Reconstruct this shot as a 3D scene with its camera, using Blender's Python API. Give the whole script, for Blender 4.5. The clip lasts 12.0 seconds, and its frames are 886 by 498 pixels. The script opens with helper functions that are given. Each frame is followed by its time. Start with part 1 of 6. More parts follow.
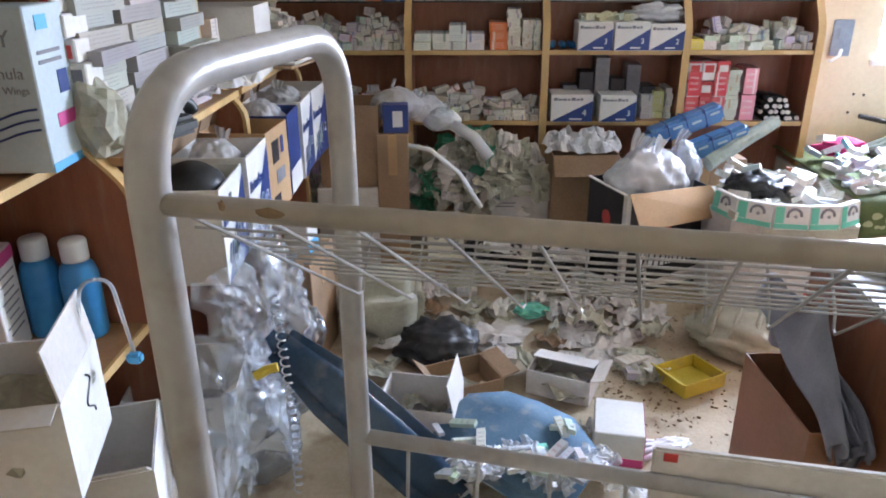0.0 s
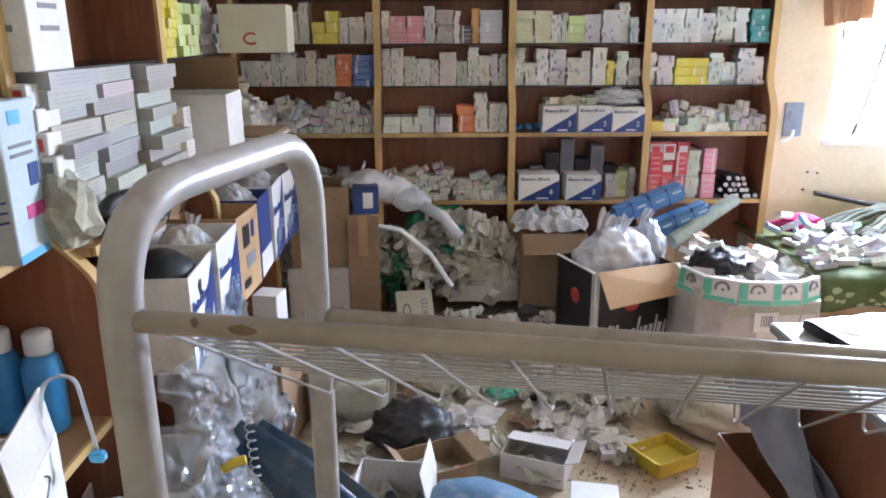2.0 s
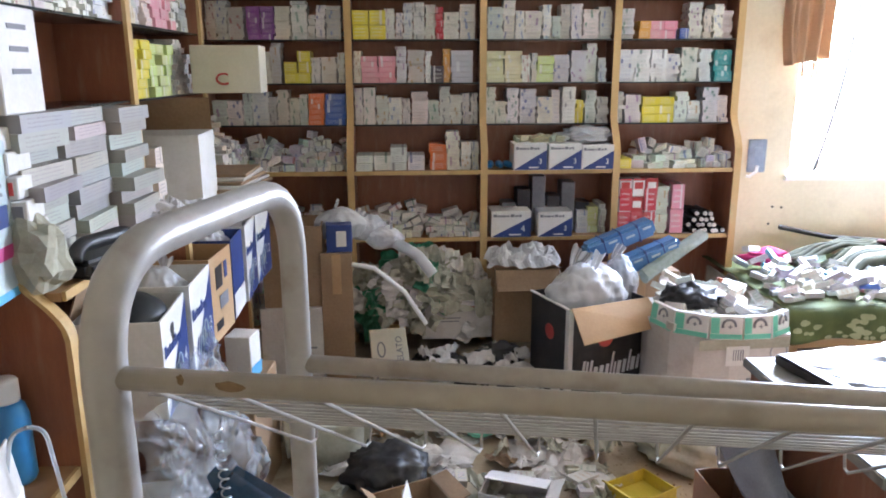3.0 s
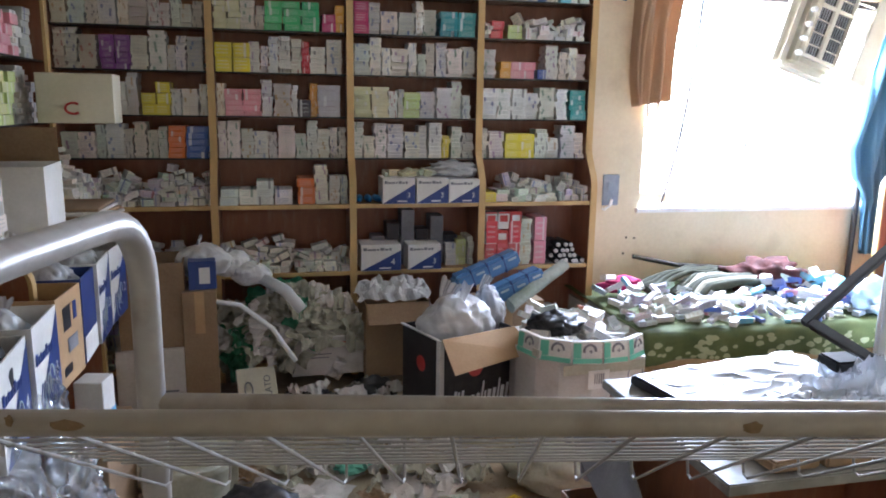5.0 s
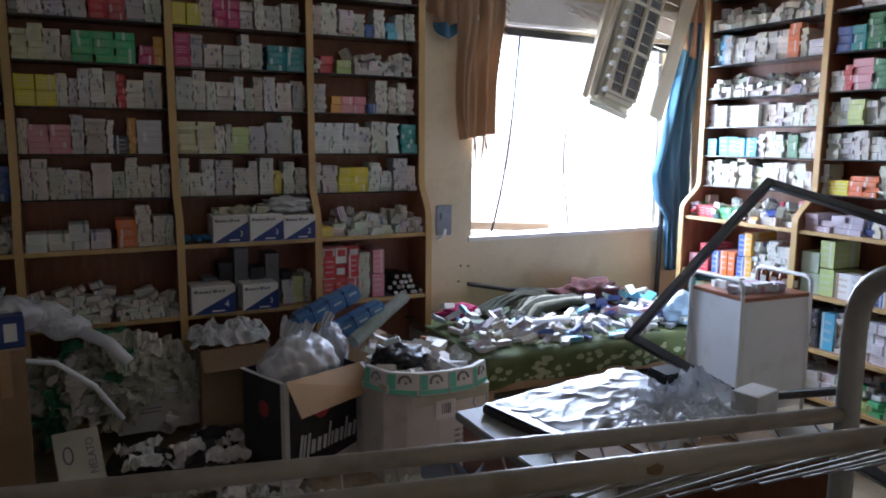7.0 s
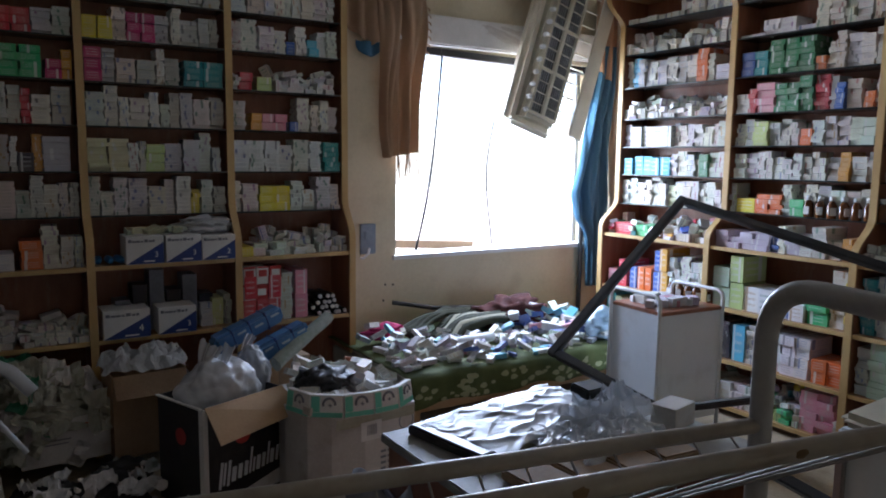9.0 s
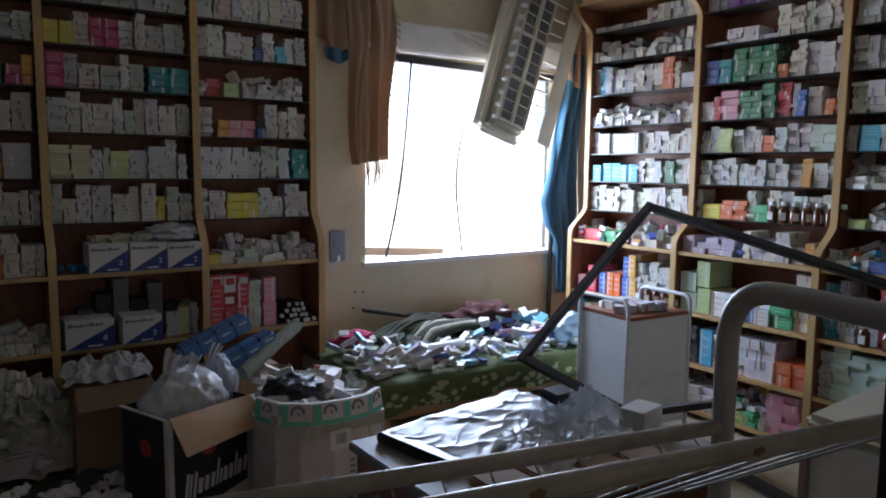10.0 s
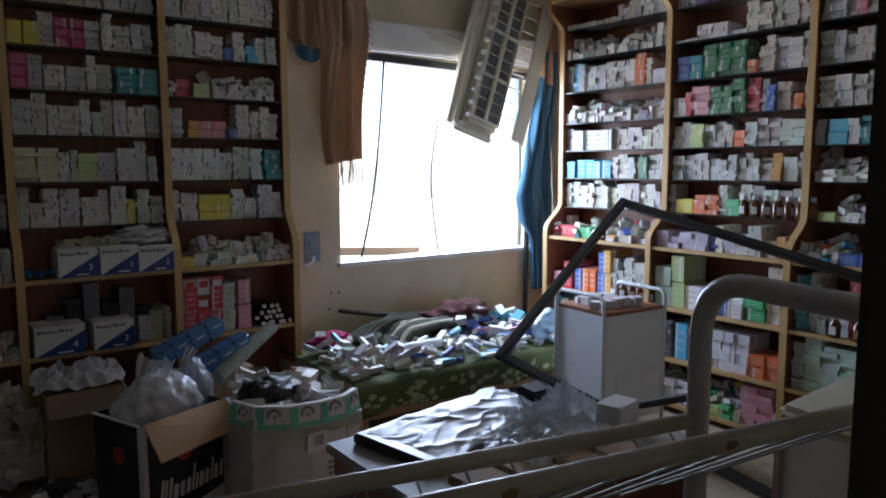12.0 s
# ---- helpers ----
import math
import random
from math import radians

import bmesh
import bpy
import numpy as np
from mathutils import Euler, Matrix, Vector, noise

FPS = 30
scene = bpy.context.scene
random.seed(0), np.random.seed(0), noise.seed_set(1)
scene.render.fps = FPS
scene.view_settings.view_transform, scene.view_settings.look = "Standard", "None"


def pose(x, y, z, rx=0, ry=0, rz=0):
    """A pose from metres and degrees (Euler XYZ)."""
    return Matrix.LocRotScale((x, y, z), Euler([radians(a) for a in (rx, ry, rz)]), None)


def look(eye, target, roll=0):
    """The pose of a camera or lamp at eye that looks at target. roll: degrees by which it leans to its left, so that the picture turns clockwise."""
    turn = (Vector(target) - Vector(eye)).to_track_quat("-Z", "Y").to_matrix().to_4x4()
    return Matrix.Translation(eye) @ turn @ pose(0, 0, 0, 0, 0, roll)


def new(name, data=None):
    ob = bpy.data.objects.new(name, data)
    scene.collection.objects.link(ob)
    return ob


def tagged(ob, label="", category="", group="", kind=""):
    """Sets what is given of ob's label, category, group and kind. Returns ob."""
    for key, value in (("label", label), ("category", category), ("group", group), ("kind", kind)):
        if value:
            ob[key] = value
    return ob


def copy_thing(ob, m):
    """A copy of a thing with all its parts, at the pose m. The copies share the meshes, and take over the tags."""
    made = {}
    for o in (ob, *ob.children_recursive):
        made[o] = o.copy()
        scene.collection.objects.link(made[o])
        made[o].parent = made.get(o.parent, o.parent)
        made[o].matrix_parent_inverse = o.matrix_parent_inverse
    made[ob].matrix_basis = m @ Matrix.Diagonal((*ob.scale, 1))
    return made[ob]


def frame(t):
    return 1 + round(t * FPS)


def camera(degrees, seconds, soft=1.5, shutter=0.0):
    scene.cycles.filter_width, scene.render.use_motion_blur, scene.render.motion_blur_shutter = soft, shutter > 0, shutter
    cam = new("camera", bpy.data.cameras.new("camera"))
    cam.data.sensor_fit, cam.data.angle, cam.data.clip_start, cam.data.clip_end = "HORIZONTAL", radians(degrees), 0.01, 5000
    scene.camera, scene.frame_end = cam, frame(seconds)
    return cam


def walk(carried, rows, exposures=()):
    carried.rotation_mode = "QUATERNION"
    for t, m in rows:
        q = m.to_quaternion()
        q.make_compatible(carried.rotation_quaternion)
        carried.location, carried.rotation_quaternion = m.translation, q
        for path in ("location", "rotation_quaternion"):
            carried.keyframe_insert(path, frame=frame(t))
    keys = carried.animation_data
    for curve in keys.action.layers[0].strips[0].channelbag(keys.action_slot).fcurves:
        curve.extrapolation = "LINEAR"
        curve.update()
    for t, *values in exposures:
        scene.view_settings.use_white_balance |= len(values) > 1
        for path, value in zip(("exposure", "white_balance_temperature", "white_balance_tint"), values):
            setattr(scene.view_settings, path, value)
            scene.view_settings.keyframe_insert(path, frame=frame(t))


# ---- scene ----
cam = camera(62.32, 12.0, soft=1.9)
PATH = [
    (0.0, (-0.000, 0.000, 1.550), (-0.0716, 1.8507, 0.7950), -0.34),
    (0.5, (0.003, 0.001, 1.559), (-0.0641, 1.8703, 0.8518), -0.49),
    (1.0, (0.007, -0.002, 1.569), (-0.0474, 1.8862, 0.9115), -0.31),
    (1.5, (0.008, -0.003, 1.573), (-0.0214, 1.9006, 0.9603), -0.48),
    (2.0, (0.001, -0.003, 1.586), (0.0085, 1.9143, 1.0182), -0.26),
    (2.5, (-0.006, -0.003, 1.596), (0.0370, 1.9267, 1.0721), -0.30),
    (2.7, (-0.008, -0.002, 1.600), (0.0503, 1.9326, 1.0953), -0.33),
    (4.3, (-0.044, 0.004, 1.593), (0.2609, 1.9393, 1.1928), 0.10),
    (4.5, (-0.036, 0.002, 1.591), (0.3115, 1.9307, 1.1940), -0.02),
    (5.0, (-0.001, -0.010, 1.592), (0.4323, 1.9050, 1.2108), 0.88),
    (5.5, (-0.030, -0.004, 1.605), (0.4844, 1.8950, 1.2438), 0.78),
    (6.0, (-0.042, 0.013, 1.607), (0.6042, 1.8754, 1.2712), 0.26),
    (6.5, (-0.051, 0.026, 1.613), (0.7183, 1.8442, 1.2953), 0.33),
    (7.0, (-0.047, 0.030, 1.613), (0.8269, 1.8041, 1.3166), 0.41),
    (7.5, (-0.052, 0.039, 1.618), (0.8932, 1.7773, 1.3302), 0.46),
    (9.5, (-0.032, 0.041, 1.614), (1.0543, 1.7034, 1.3797), 0.66),
    (10.0, (-0.024, 0.039, 1.609), (1.0973, 1.6804, 1.3843), 0.60),
    (10.5, (-0.014, 0.041, 1.605), (1.1373, 1.6611, 1.3833), 0.60),
    (11.0, (-0.012, 0.041, 1.604), (1.1639, 1.6435, 1.3792), 0.56),
    (11.5, (-0.012, 0.043, 1.605), (1.1664, 1.6432, 1.3784), 0.32),
    (12.0, (-0.011, 0.044, 1.606), (1.1614, 1.6487, 1.3788), -0.13),
]
walk(cam, [(t, look(eye, target, roll)) for t, eye, target, roll in PATH],
     exposures=[(0.0, 5.52, 5720, 21), (2.5, 5.6, 5760, 21), (4.5, 5.15, 5740, 21), (5.5, 4.62, 5700, 21), (6.5, 3.64, 5680, 21), (7.5, 3.18, 5660, 21), (9.5, 2.84, 5650, 21), (12.0, 2.58, 5650, 21)])

# ---- light: hazy daylight through the one window ----
world = bpy.data.worlds.new("world")
scene.world = world
world.use_nodes = True
wn = world.node_tree
sky = wn.nodes.new("ShaderNodeTexSky")
sky.sky_type, sky.sun_disc, sky.sun_elevation, sky.sun_rotation = "NISHITA", False, radians(52), radians(146)
wn.links.new(sky.outputs[0], wn.nodes["Background"].inputs[0])
wn.nodes["Background"].inputs[1].default_value = 0.12

sun = new("sun", bpy.data.lights.new("sun", "SUN"))
sun.data.energy, sun.data.angle, sun.data.color = 3.0, radians(0.6), (1.0, 0.95, 0.86)
sun.matrix_world = look((-6.0, -9.0, 14.0), (0.0, 0.0, 0.0))

window_light = new("window_light", bpy.data.lights.new("window_light", "AREA"))
window_light.data.shape, window_light.data.size, window_light.data.size_y = "RECTANGLE", 1.66, 1.36
window_light.data.energy, window_light.data.color = 18.5, (0.8, 0.92, 1.0)
window_light.matrix_world = look((3.24, 4.92, 1.7), (2.75, 2.92, 0.15))


# ---- materials ----
def shader(name):
    m = bpy.data.materials.new(name)
    m.use_nodes = True
    return m, m.node_tree, m.node_tree.nodes["Principled BSDF"]


def mat(name, a, b, rough=0.6, scale=6.0, fine=60.0, bump=0.1, metal=0.0, stretch=(1, 1, 1), dirt=None, dirt_amount=0.5):
    """Two-tone surface with broad and fine variation and a fine relief; dirt is a third colour in blotches."""
    m, t, p = shader(name)
    coord = t.nodes.new("ShaderNodeTexCoord")
    mp = t.nodes.new("ShaderNodeMapping")
    mp.inputs["Scale"].default_value = stretch
    t.links.new(coord.outputs["Object"], mp.inputs[0])
    n1, n2 = t.nodes.new("ShaderNodeTexNoise"), t.nodes.new("ShaderNodeTexNoise")
    n1.inputs["Scale"].default_value, n2.inputs["Scale"].default_value = scale, fine
    n1.inputs["Detail"].default_value, n2.inputs["Detail"].default_value = 5, 3
    for n in (n1, n2):
        t.links.new(mp.outputs[0], n.inputs["Vector"])
    add = t.nodes.new("ShaderNodeMath")
    add.operation = "MULTIPLY_ADD"
    add.inputs[1].default_value = 0.45
    t.links.new(n2.outputs[0], add.inputs[0])
    t.links.new(n1.outputs[0], add.inputs[2])
    ramp = t.nodes.new("ShaderNodeValToRGB")
    ramp.color_ramp.elements[0].position, ramp.color_ramp.elements[1].position = 0.5, 0.95
    ramp.color_ramp.elements[0].color, ramp.color_ramp.elements[1].color = (*a, 1), (*b, 1)
    t.links.new(add.outputs[0], ramp.inputs[0])
    last = ramp.outputs[0]
    if dirt:
        n3 = t.nodes.new("ShaderNodeTexNoise")
        n3.inputs["Scale"].default_value, n3.inputs["Detail"].default_value = scale * 1.7, 8
        t.links.new(mp.outputs[0], n3.inputs["Vector"])
        r3 = t.nodes.new("ShaderNodeValToRGB")
        r3.color_ramp.elements[0].position, r3.color_ramp.elements[1].position = 0.55, 0.72
        mul = t.nodes.new("ShaderNodeMath")
        mul.operation = "MULTIPLY"
        mul.inputs[1].default_value = dirt_amount
        mix = t.nodes.new("ShaderNodeMix")
        mix.data_type = "RGBA"
        mix.inputs[7].default_value = (*dirt, 1)
        t.links.new(n3.outputs[0], r3.inputs[0])
        t.links.new(r3.outputs[0], mul.inputs[0])
        t.links.new(mul.outputs[0], mix.inputs[0])
        t.links.new(last, mix.inputs[6])
        last = mix.outputs[2]
    t.links.new(last, p.inputs["Base Color"])
    p.inputs["Roughness"].default_value, p.inputs["Metallic"].default_value = rough, metal
    if bump:
        bp = t.nodes.new("ShaderNodeBump")
        bp.inputs["Strength"].default_value, bp.inputs["Distance"].default_value = bump, 0.004
        t.links.new(add.outputs[0], bp.inputs["Height"])
        t.links.new(bp.outputs[0], p.inputs["Normal"])
    return m


def carton_material(name, rough=0.5):
    """Printed cartons: each carton's own ground colour with bars of small print and a band, laid out on every face."""
    m, t, p = shader(name)
    col = t.nodes.new("ShaderNodeVertexColor")
    col.layer_name = "tint"
    ink = t.nodes.new("ShaderNodeVertexColor")
    ink.layer_name = "ink"
    uv = t.nodes.new("ShaderNodeUVMap")
    uv.uv_map = "faces"
    sep = t.nodes.new("ShaderNodeSeparateXYZ")
    t.links.new(uv.outputs[0], sep.inputs[0])

    def math_node(op, a, b=None, c=None):
        n = t.nodes.new("ShaderNodeMath")
        n.operation = op
        for k, v in enumerate((a, b, c)):
            if v is None:
                continue
            if isinstance(v, (int, float)):
                n.inputs[k].default_value = v
            else:
                t.links.new(v, n.inputs[k])
        return n.outputs[0]

    geo = t.nodes.new("ShaderNodeNewGeometry")
    rnd = geo.outputs["Random Per Island"]
    u, v = sep.outputs[0], sep.outputs[1]

    def inside(x, lo, hi):
        return math_node("MULTIPLY", math_node("GREATER_THAN", x, lo), math_node("LESS_THAN", x, hi))
    # a coloured band at one end
    band_at = math_node("MULTIPLY", rnd, 0.7)
    band = math_node("MULTIPLY", math_node("GREATER_THAN", u, band_at), math_node("LESS_THAN", u, math_node("ADD", band_at, 0.14)))
    band = math_node("MULTIPLY", band, math_node("GREATER_THAN", math_node("FRACT", math_node("MULTIPLY", rnd, 17.3)), 0.45))
    # lines of print
    rows = math_node("LESS_THAN", math_node("FRACT", math_node("MULTIPLY", v, 4.2)), 0.38)
    noise_tex = t.nodes.new("ShaderNodeTexNoise")
    noise_tex.inputs["Scale"].default_value = 22
    t.links.new(uv.outputs[0], noise_tex.inputs["Vector"])
    words = math_node("GREATER_THAN", noise_tex.outputs[0], 0.47)
    print_ = math_node("MULTIPLY", math_node("MULTIPLY", rows, words), math_node("MULTIPLY", inside(u, 0.12, 0.8), inside(v, 0.18, 0.85)))
    print_ = math_node("MULTIPLY", print_, 0.55)
    amount = math_node("MAXIMUM", math_node("MULTIPLY", band, 0.75), print_)
    mix = t.nodes.new("ShaderNodeMix")
    mix.data_type = "RGBA"
    t.links.new(amount, mix.inputs[0])
    t.links.new(col.outputs[0], mix.inputs[6])
    t.links.new(ink.outputs[0], mix.inputs[7])
    # dust
    coord = t.nodes.new("ShaderNodeTexCoord")
    dust = t.nodes.new("ShaderNodeTexNoise")
    dust.inputs["Scale"].default_value, dust.inputs["Detail"].default_value = 14, 6
    t.links.new(coord.outputs["Object"], dust.inputs["Vector"])
    dm = t.nodes.new("ShaderNodeMix")
    dm.data_type = "RGBA"
    dm.inputs[7].default_value = (0.42, 0.37, 0.3, 1)
    t.links.new(math_node("MULTIPLY", math_node("SUBTRACT", dust.outputs[0], 0.35), 0.8), dm.inputs[0])
    t.links.new(mix.outputs[2], dm.inputs[6])
    t.links.new(dm.outputs[2], p.inputs["Base Color"])
    p.inputs["Roughness"].default_value = rough
    return m


def glass_material(name, color=(0.9, 0.95, 0.95), rough=0.02, clear=0.75):
    """Thin glass or film: mostly clear, with a glossy face."""
    m, t, p = shader(name)
    p.inputs["Base Color"].default_value = (*color, 1)
    p.inputs["Roughness"].default_value = rough
    tr = t.nodes.new("ShaderNodeBsdfTransparent")
    tr.inputs[0].default_value = (*color, 1)
    mix = t.nodes.new("ShaderNodeMixShader")
    mix.inputs[0].default_value = clear
    t.links.new(p.outputs[0], mix.inputs[1])
    t.links.new(tr.outputs[0], mix.inputs[2])
    t.links.new(mix.outputs[0], t.nodes["Material Output"].inputs[0])
    return m


def film_material(name, color, clear=0.5, rough=0.15, scale=9.0, bump=0.7, gloss=1.6):
    """Creased thin film: clear and cloudy in shares, with a full gloss that grows at grazing angles."""
    m = glass_material(name, color, 0.4, clear)
    t = m.node_tree
    n = t.nodes.new("ShaderNodeTexNoise")
    n.inputs["Scale"].default_value, n.inputs["Detail"].default_value, n.inputs["Distortion"].default_value = scale, 5, 1.2
    c = t.nodes.new("ShaderNodeTexCoord")
    bp = t.nodes.new("ShaderNodeBump")
    bp.inputs["Strength"].default_value, bp.inputs["Distance"].default_value = bump, 0.009
    t.links.new(c.outputs["Object"], n.inputs["Vector"])
    t.links.new(n.outputs[0], bp.inputs["Height"])
    t.links.new(bp.outputs[0], t.nodes["Principled BSDF"].inputs["Normal"])
    gl = t.nodes.new("ShaderNodeBsdfGlossy")
    gl.inputs["Roughness"].default_value = rough
    fr = t.nodes.new("ShaderNodeFresnel")
    fr.inputs["IOR"].default_value = gloss
    mix = t.nodes.new("ShaderNodeMixShader")
    t.links.new(bp.outputs[0], gl.inputs["Normal"])
    t.links.new(bp.outputs[0], fr.inputs["Normal"])
    t.links.new(fr.outputs[0], mix.inputs[0])
    out = t.nodes["Material Output"].inputs[0]
    t.links.new(out.links[0].from_socket, mix.inputs[1])
    t.links.new(gl.outputs[0], mix.inputs[2])
    t.links.new(mix.outputs[0], out)
    return m


WALL = mat("cream_wall_paint", (0.62, 0.53, 0.36), (0.72, 0.63, 0.45), 0.55, 2.5, 40, 0.08, dirt=(0.45, 0.36, 0.22), dirt_amount=0.4)
CEIL = mat("ceiling_paint", (0.7, 0.66, 0.58), (0.78, 0.74, 0.66), 0.8, 2, 50, 0.1)
FLOOR = mat("dusty_floor", (0.36, 0.285, 0.18), (0.52, 0.43, 0.3), 0.75, 5, 70, 0.25, dirt=(0.2, 0.13, 0.07), dirt_amount=0.75)
EDGE = mat("beech_edging", (0.5, 0.32, 0.12), (0.62, 0.42, 0.18), 0.45, 3, 60, 0.05, stretch=(4, 4, 1))
CHERRY = mat("cherry_veneer", (0.235, 0.085, 0.043), (0.32, 0.122, 0.06), 0.4, 4, 50, 0.05, stretch=(5, 5, 1), dirt=(0.36, 0.22, 0.14), dirt_amount=0.35)
BEECH_EDGE_DARK = mat("shelf_board", (0.3, 0.15, 0.06), (0.42, 0.24, 0.1), 0.5, 4, 50, 0.05)
GLASS_SHELF = mat("dusty_glass_shelf", (0.03, 0.035, 0.035), (0.07, 0.075, 0.07), 0.2, 4, 60, 0.0)
CARTON = carton_material("printed_carton")
CARDBOARD = mat("brown_cardboard", (0.25, 0.155, 0.085), (0.35, 0.23, 0.13), 0.8, 5, 90, 0.12)
KRAFT = mat("kraft_flap", (0.4, 0.24, 0.11), (0.5, 0.32, 0.16), 0.75, 5, 90, 0.1)
PALE_CARD = mat("pale_carton", (0.54, 0.5, 0.46), (0.68, 0.64, 0.6), 0.7, 5, 80, 0.12, dirt=(0.36, 0.29, 0.22), dirt_amount=0.5)
WHITE_CARD = mat("white_card", (0.66, 0.64, 0.6), (0.78, 0.76, 0.73), 0.6, 5, 80, 0.08, dirt=(0.5, 0.45, 0.38), dirt_amount=0.35)
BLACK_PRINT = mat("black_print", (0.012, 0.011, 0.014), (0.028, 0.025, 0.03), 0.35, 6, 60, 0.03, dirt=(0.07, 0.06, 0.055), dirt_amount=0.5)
NAVY_PRINT = mat("navy_print", (0.015, 0.035, 0.16), (0.025, 0.055, 0.22), 0.4, 6, 60, 0.02)
RED_PRINT = mat("red_print", (0.45, 0.035, 0.035), (0.56, 0.06, 0.05), 0.45, 6, 60, 0.02)
GREEN_PRINT = mat("green_print", (0.12, 0.5, 0.36), (0.18, 0.58, 0.44), 0.5, 6, 60, 0.02)
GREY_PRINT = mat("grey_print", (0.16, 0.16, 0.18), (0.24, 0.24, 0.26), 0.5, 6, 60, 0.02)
RAIL = mat("yellowed_enamel_tube", (0.3, 0.255, 0.21), (0.4, 0.35, 0.3), 0.36, 7, 60, 0.05, dirt=(0.17, 0.115, 0.075), dirt_amount=0.55)
TUBE = mat("cream_enamel_tube", (0.33, 0.31, 0.295), (0.43, 0.41, 0.395), 0.36, 7, 60, 0.05, dirt=(0.2, 0.13, 0.08), dirt_amount=0.5)
WIRE = mat("dull_coated_wire", (0.3, 0.28, 0.265), (0.41, 0.39, 0.37), 0.55, 20, 90, 0.02, metal=0.2)
CABINET = mat("white_laminate", (0.74, 0.77, 0.79), (0.8, 0.82, 0.83), 0.35, 4, 50, 0.03, dirt=(0.45, 0.43, 0.4), dirt_amount=0.3)
DARK_RUBBER = mat("black_window_profile", (0.014, 0.014, 0.014), (0.03, 0.03, 0.03), 0.4, 10, 80, 0.1)
PLASTIC_BAG = film_material("white_plastic_bag", (0.86, 0.86, 0.87), 0.42, 0.34, 10, 0.8, 1.25)
CLEAR_FILM = film_material("clear_plastic_film", (0.88, 0.9, 0.93), 0.6, 0.42, 14, 0.5, 1.25)
CLEAR_BAG = film_material("clear_thin_bag", (0.93, 0.95, 0.97), 0.82, 0.1, 14, 0.5, 1.5)
CLOTH = mat("green_cloth", (0.06, 0.08, 0.02), (0.11, 0.13, 0.04), 0.9, 9, 200, 0.3)
CREAM_DOT = mat("cream_print", (0.3, 0.3, 0.15), (0.38, 0.38, 0.22), 0.9, 9, 200, 0.2)
CURTAIN = mat("ochre_curtain", (0.38, 0.245, 0.145), (0.5, 0.34, 0.215), 0.95, 5, 240, 0.3, stretch=(1, 1, 0.3))
BLUE_CURTAIN = mat("blue_curtain", (0.045, 0.135, 0.22), (0.085, 0.2, 0.3), 0.9, 5, 200, 0.3, stretch=(1, 1, 0.3))
AC_WHITE = mat("ivory_plastic", (0.58, 0.54, 0.42), (0.68, 0.64, 0.52), 0.45, 5, 70, 0.03)
AC_DARK = mat("dark_grille", (0.05, 0.05, 0.045), (0.09, 0.09, 0.08), 0.5, 8, 70, 0.05)
METAL = mat("grey_steel", (0.3, 0.31, 0.32), (0.42, 0.43, 0.44), 0.35, 8, 60, 0.03, metal=0.7)
PLATE = mat("blue_grey_plate", (0.2, 0.25, 0.32), (0.28, 0.33, 0.4), 0.4, 20, 80, 0.03)
DARK_WOOD = mat("dark_door_wood", (0.012, 0.009, 0.007), (0.03, 0.022, 0.016), 0.6, 5, 60, 0.05)
GREY_CLOTH = mat("grey_fabric", (0.22, 0.22, 0.25), (0.32, 0.32, 0.36), 0.9, 8, 150, 0.3)
BLUE_CLOTH = mat("blue_vinyl", (0.013, 0.033, 0.066), (0.026, 0.062, 0.115), 0.27, 6, 90, 0.15, dirt=(0.2, 0.2, 0.2), dirt_amount=0.4)
DUSTY_BLUE = mat("dusty_blue_mesh", (0.05, 0.11, 0.18), (0.12, 0.2, 0.28), 0.85, 9, 160, 0.3, dirt=(0.3, 0.3, 0.28), dirt_amount=0.7)
RUST = mat("rust_brown_board", (0.3, 0.14, 0.07), (0.38, 0.19, 0.1), 0.6, 4, 60, 0.05)
LEDGER = mat("glare_grey_ledger_cover", (0.24, 0.25, 0.28), (0.32, 0.33, 0.36), 0.3, 6, 60, 0.05)
BIN_BAG = mat("dull_black_bag", (0.012, 0.011, 0.011), (0.03, 0.027, 0.025), 0.5, 8, 60, 0.2, dirt=(0.12, 0.1, 0.08), dirt_amount=0.5)
BLACK_PLASTIC = mat("black_plastic", (0.01, 0.01, 0.011), (0.025, 0.025, 0.025), 0.45, 8, 70, 0.05)
PAPER = mat("crumpled_paper", (0.32, 0.31, 0.235), (0.47, 0.45, 0.355), 0.85, 10, 70, 0.4, dirt=(0.35, 0.29, 0.2), dirt_amount=0.4)
GREEN_FOIL = mat("green_paper", (0.02, 0.16, 0.08), (0.05, 0.25, 0.13), 0.5, 10, 70, 0.2)
BROWN_RUBBLE = mat("rubble", (0.16, 0.1, 0.05), (0.28, 0.19, 0.11), 0.95, 20, 90, 0.4)
BLUE_BOTTLE = mat("blue_bottle_plastic", (0.035, 0.22, 0.52), (0.06, 0.3, 0.62), 0.3, 8, 60, 0.02)
WHITE_PLASTIC = mat("white_plastic", (0.68, 0.7, 0.7), (0.78, 0.79, 0.79), 0.35, 8, 60, 0.02)
MAGENTA = mat("magenta_cloth", (0.35, 0.01, 0.08), (0.48, 0.02, 0.12), 0.85, 9, 150, 0.3)
MAROON = mat("maroon_blanket", (0.03, 0.007, 0.006), (0.09, 0.022, 0.018), 0.95, 14, 200, 0.4)
STRIPE_GREEN = mat("striped_blanket_green", (0.022, 0.024, 0.012), (0.05, 0.05, 0.027), 0.95, 14, 200, 0.4)
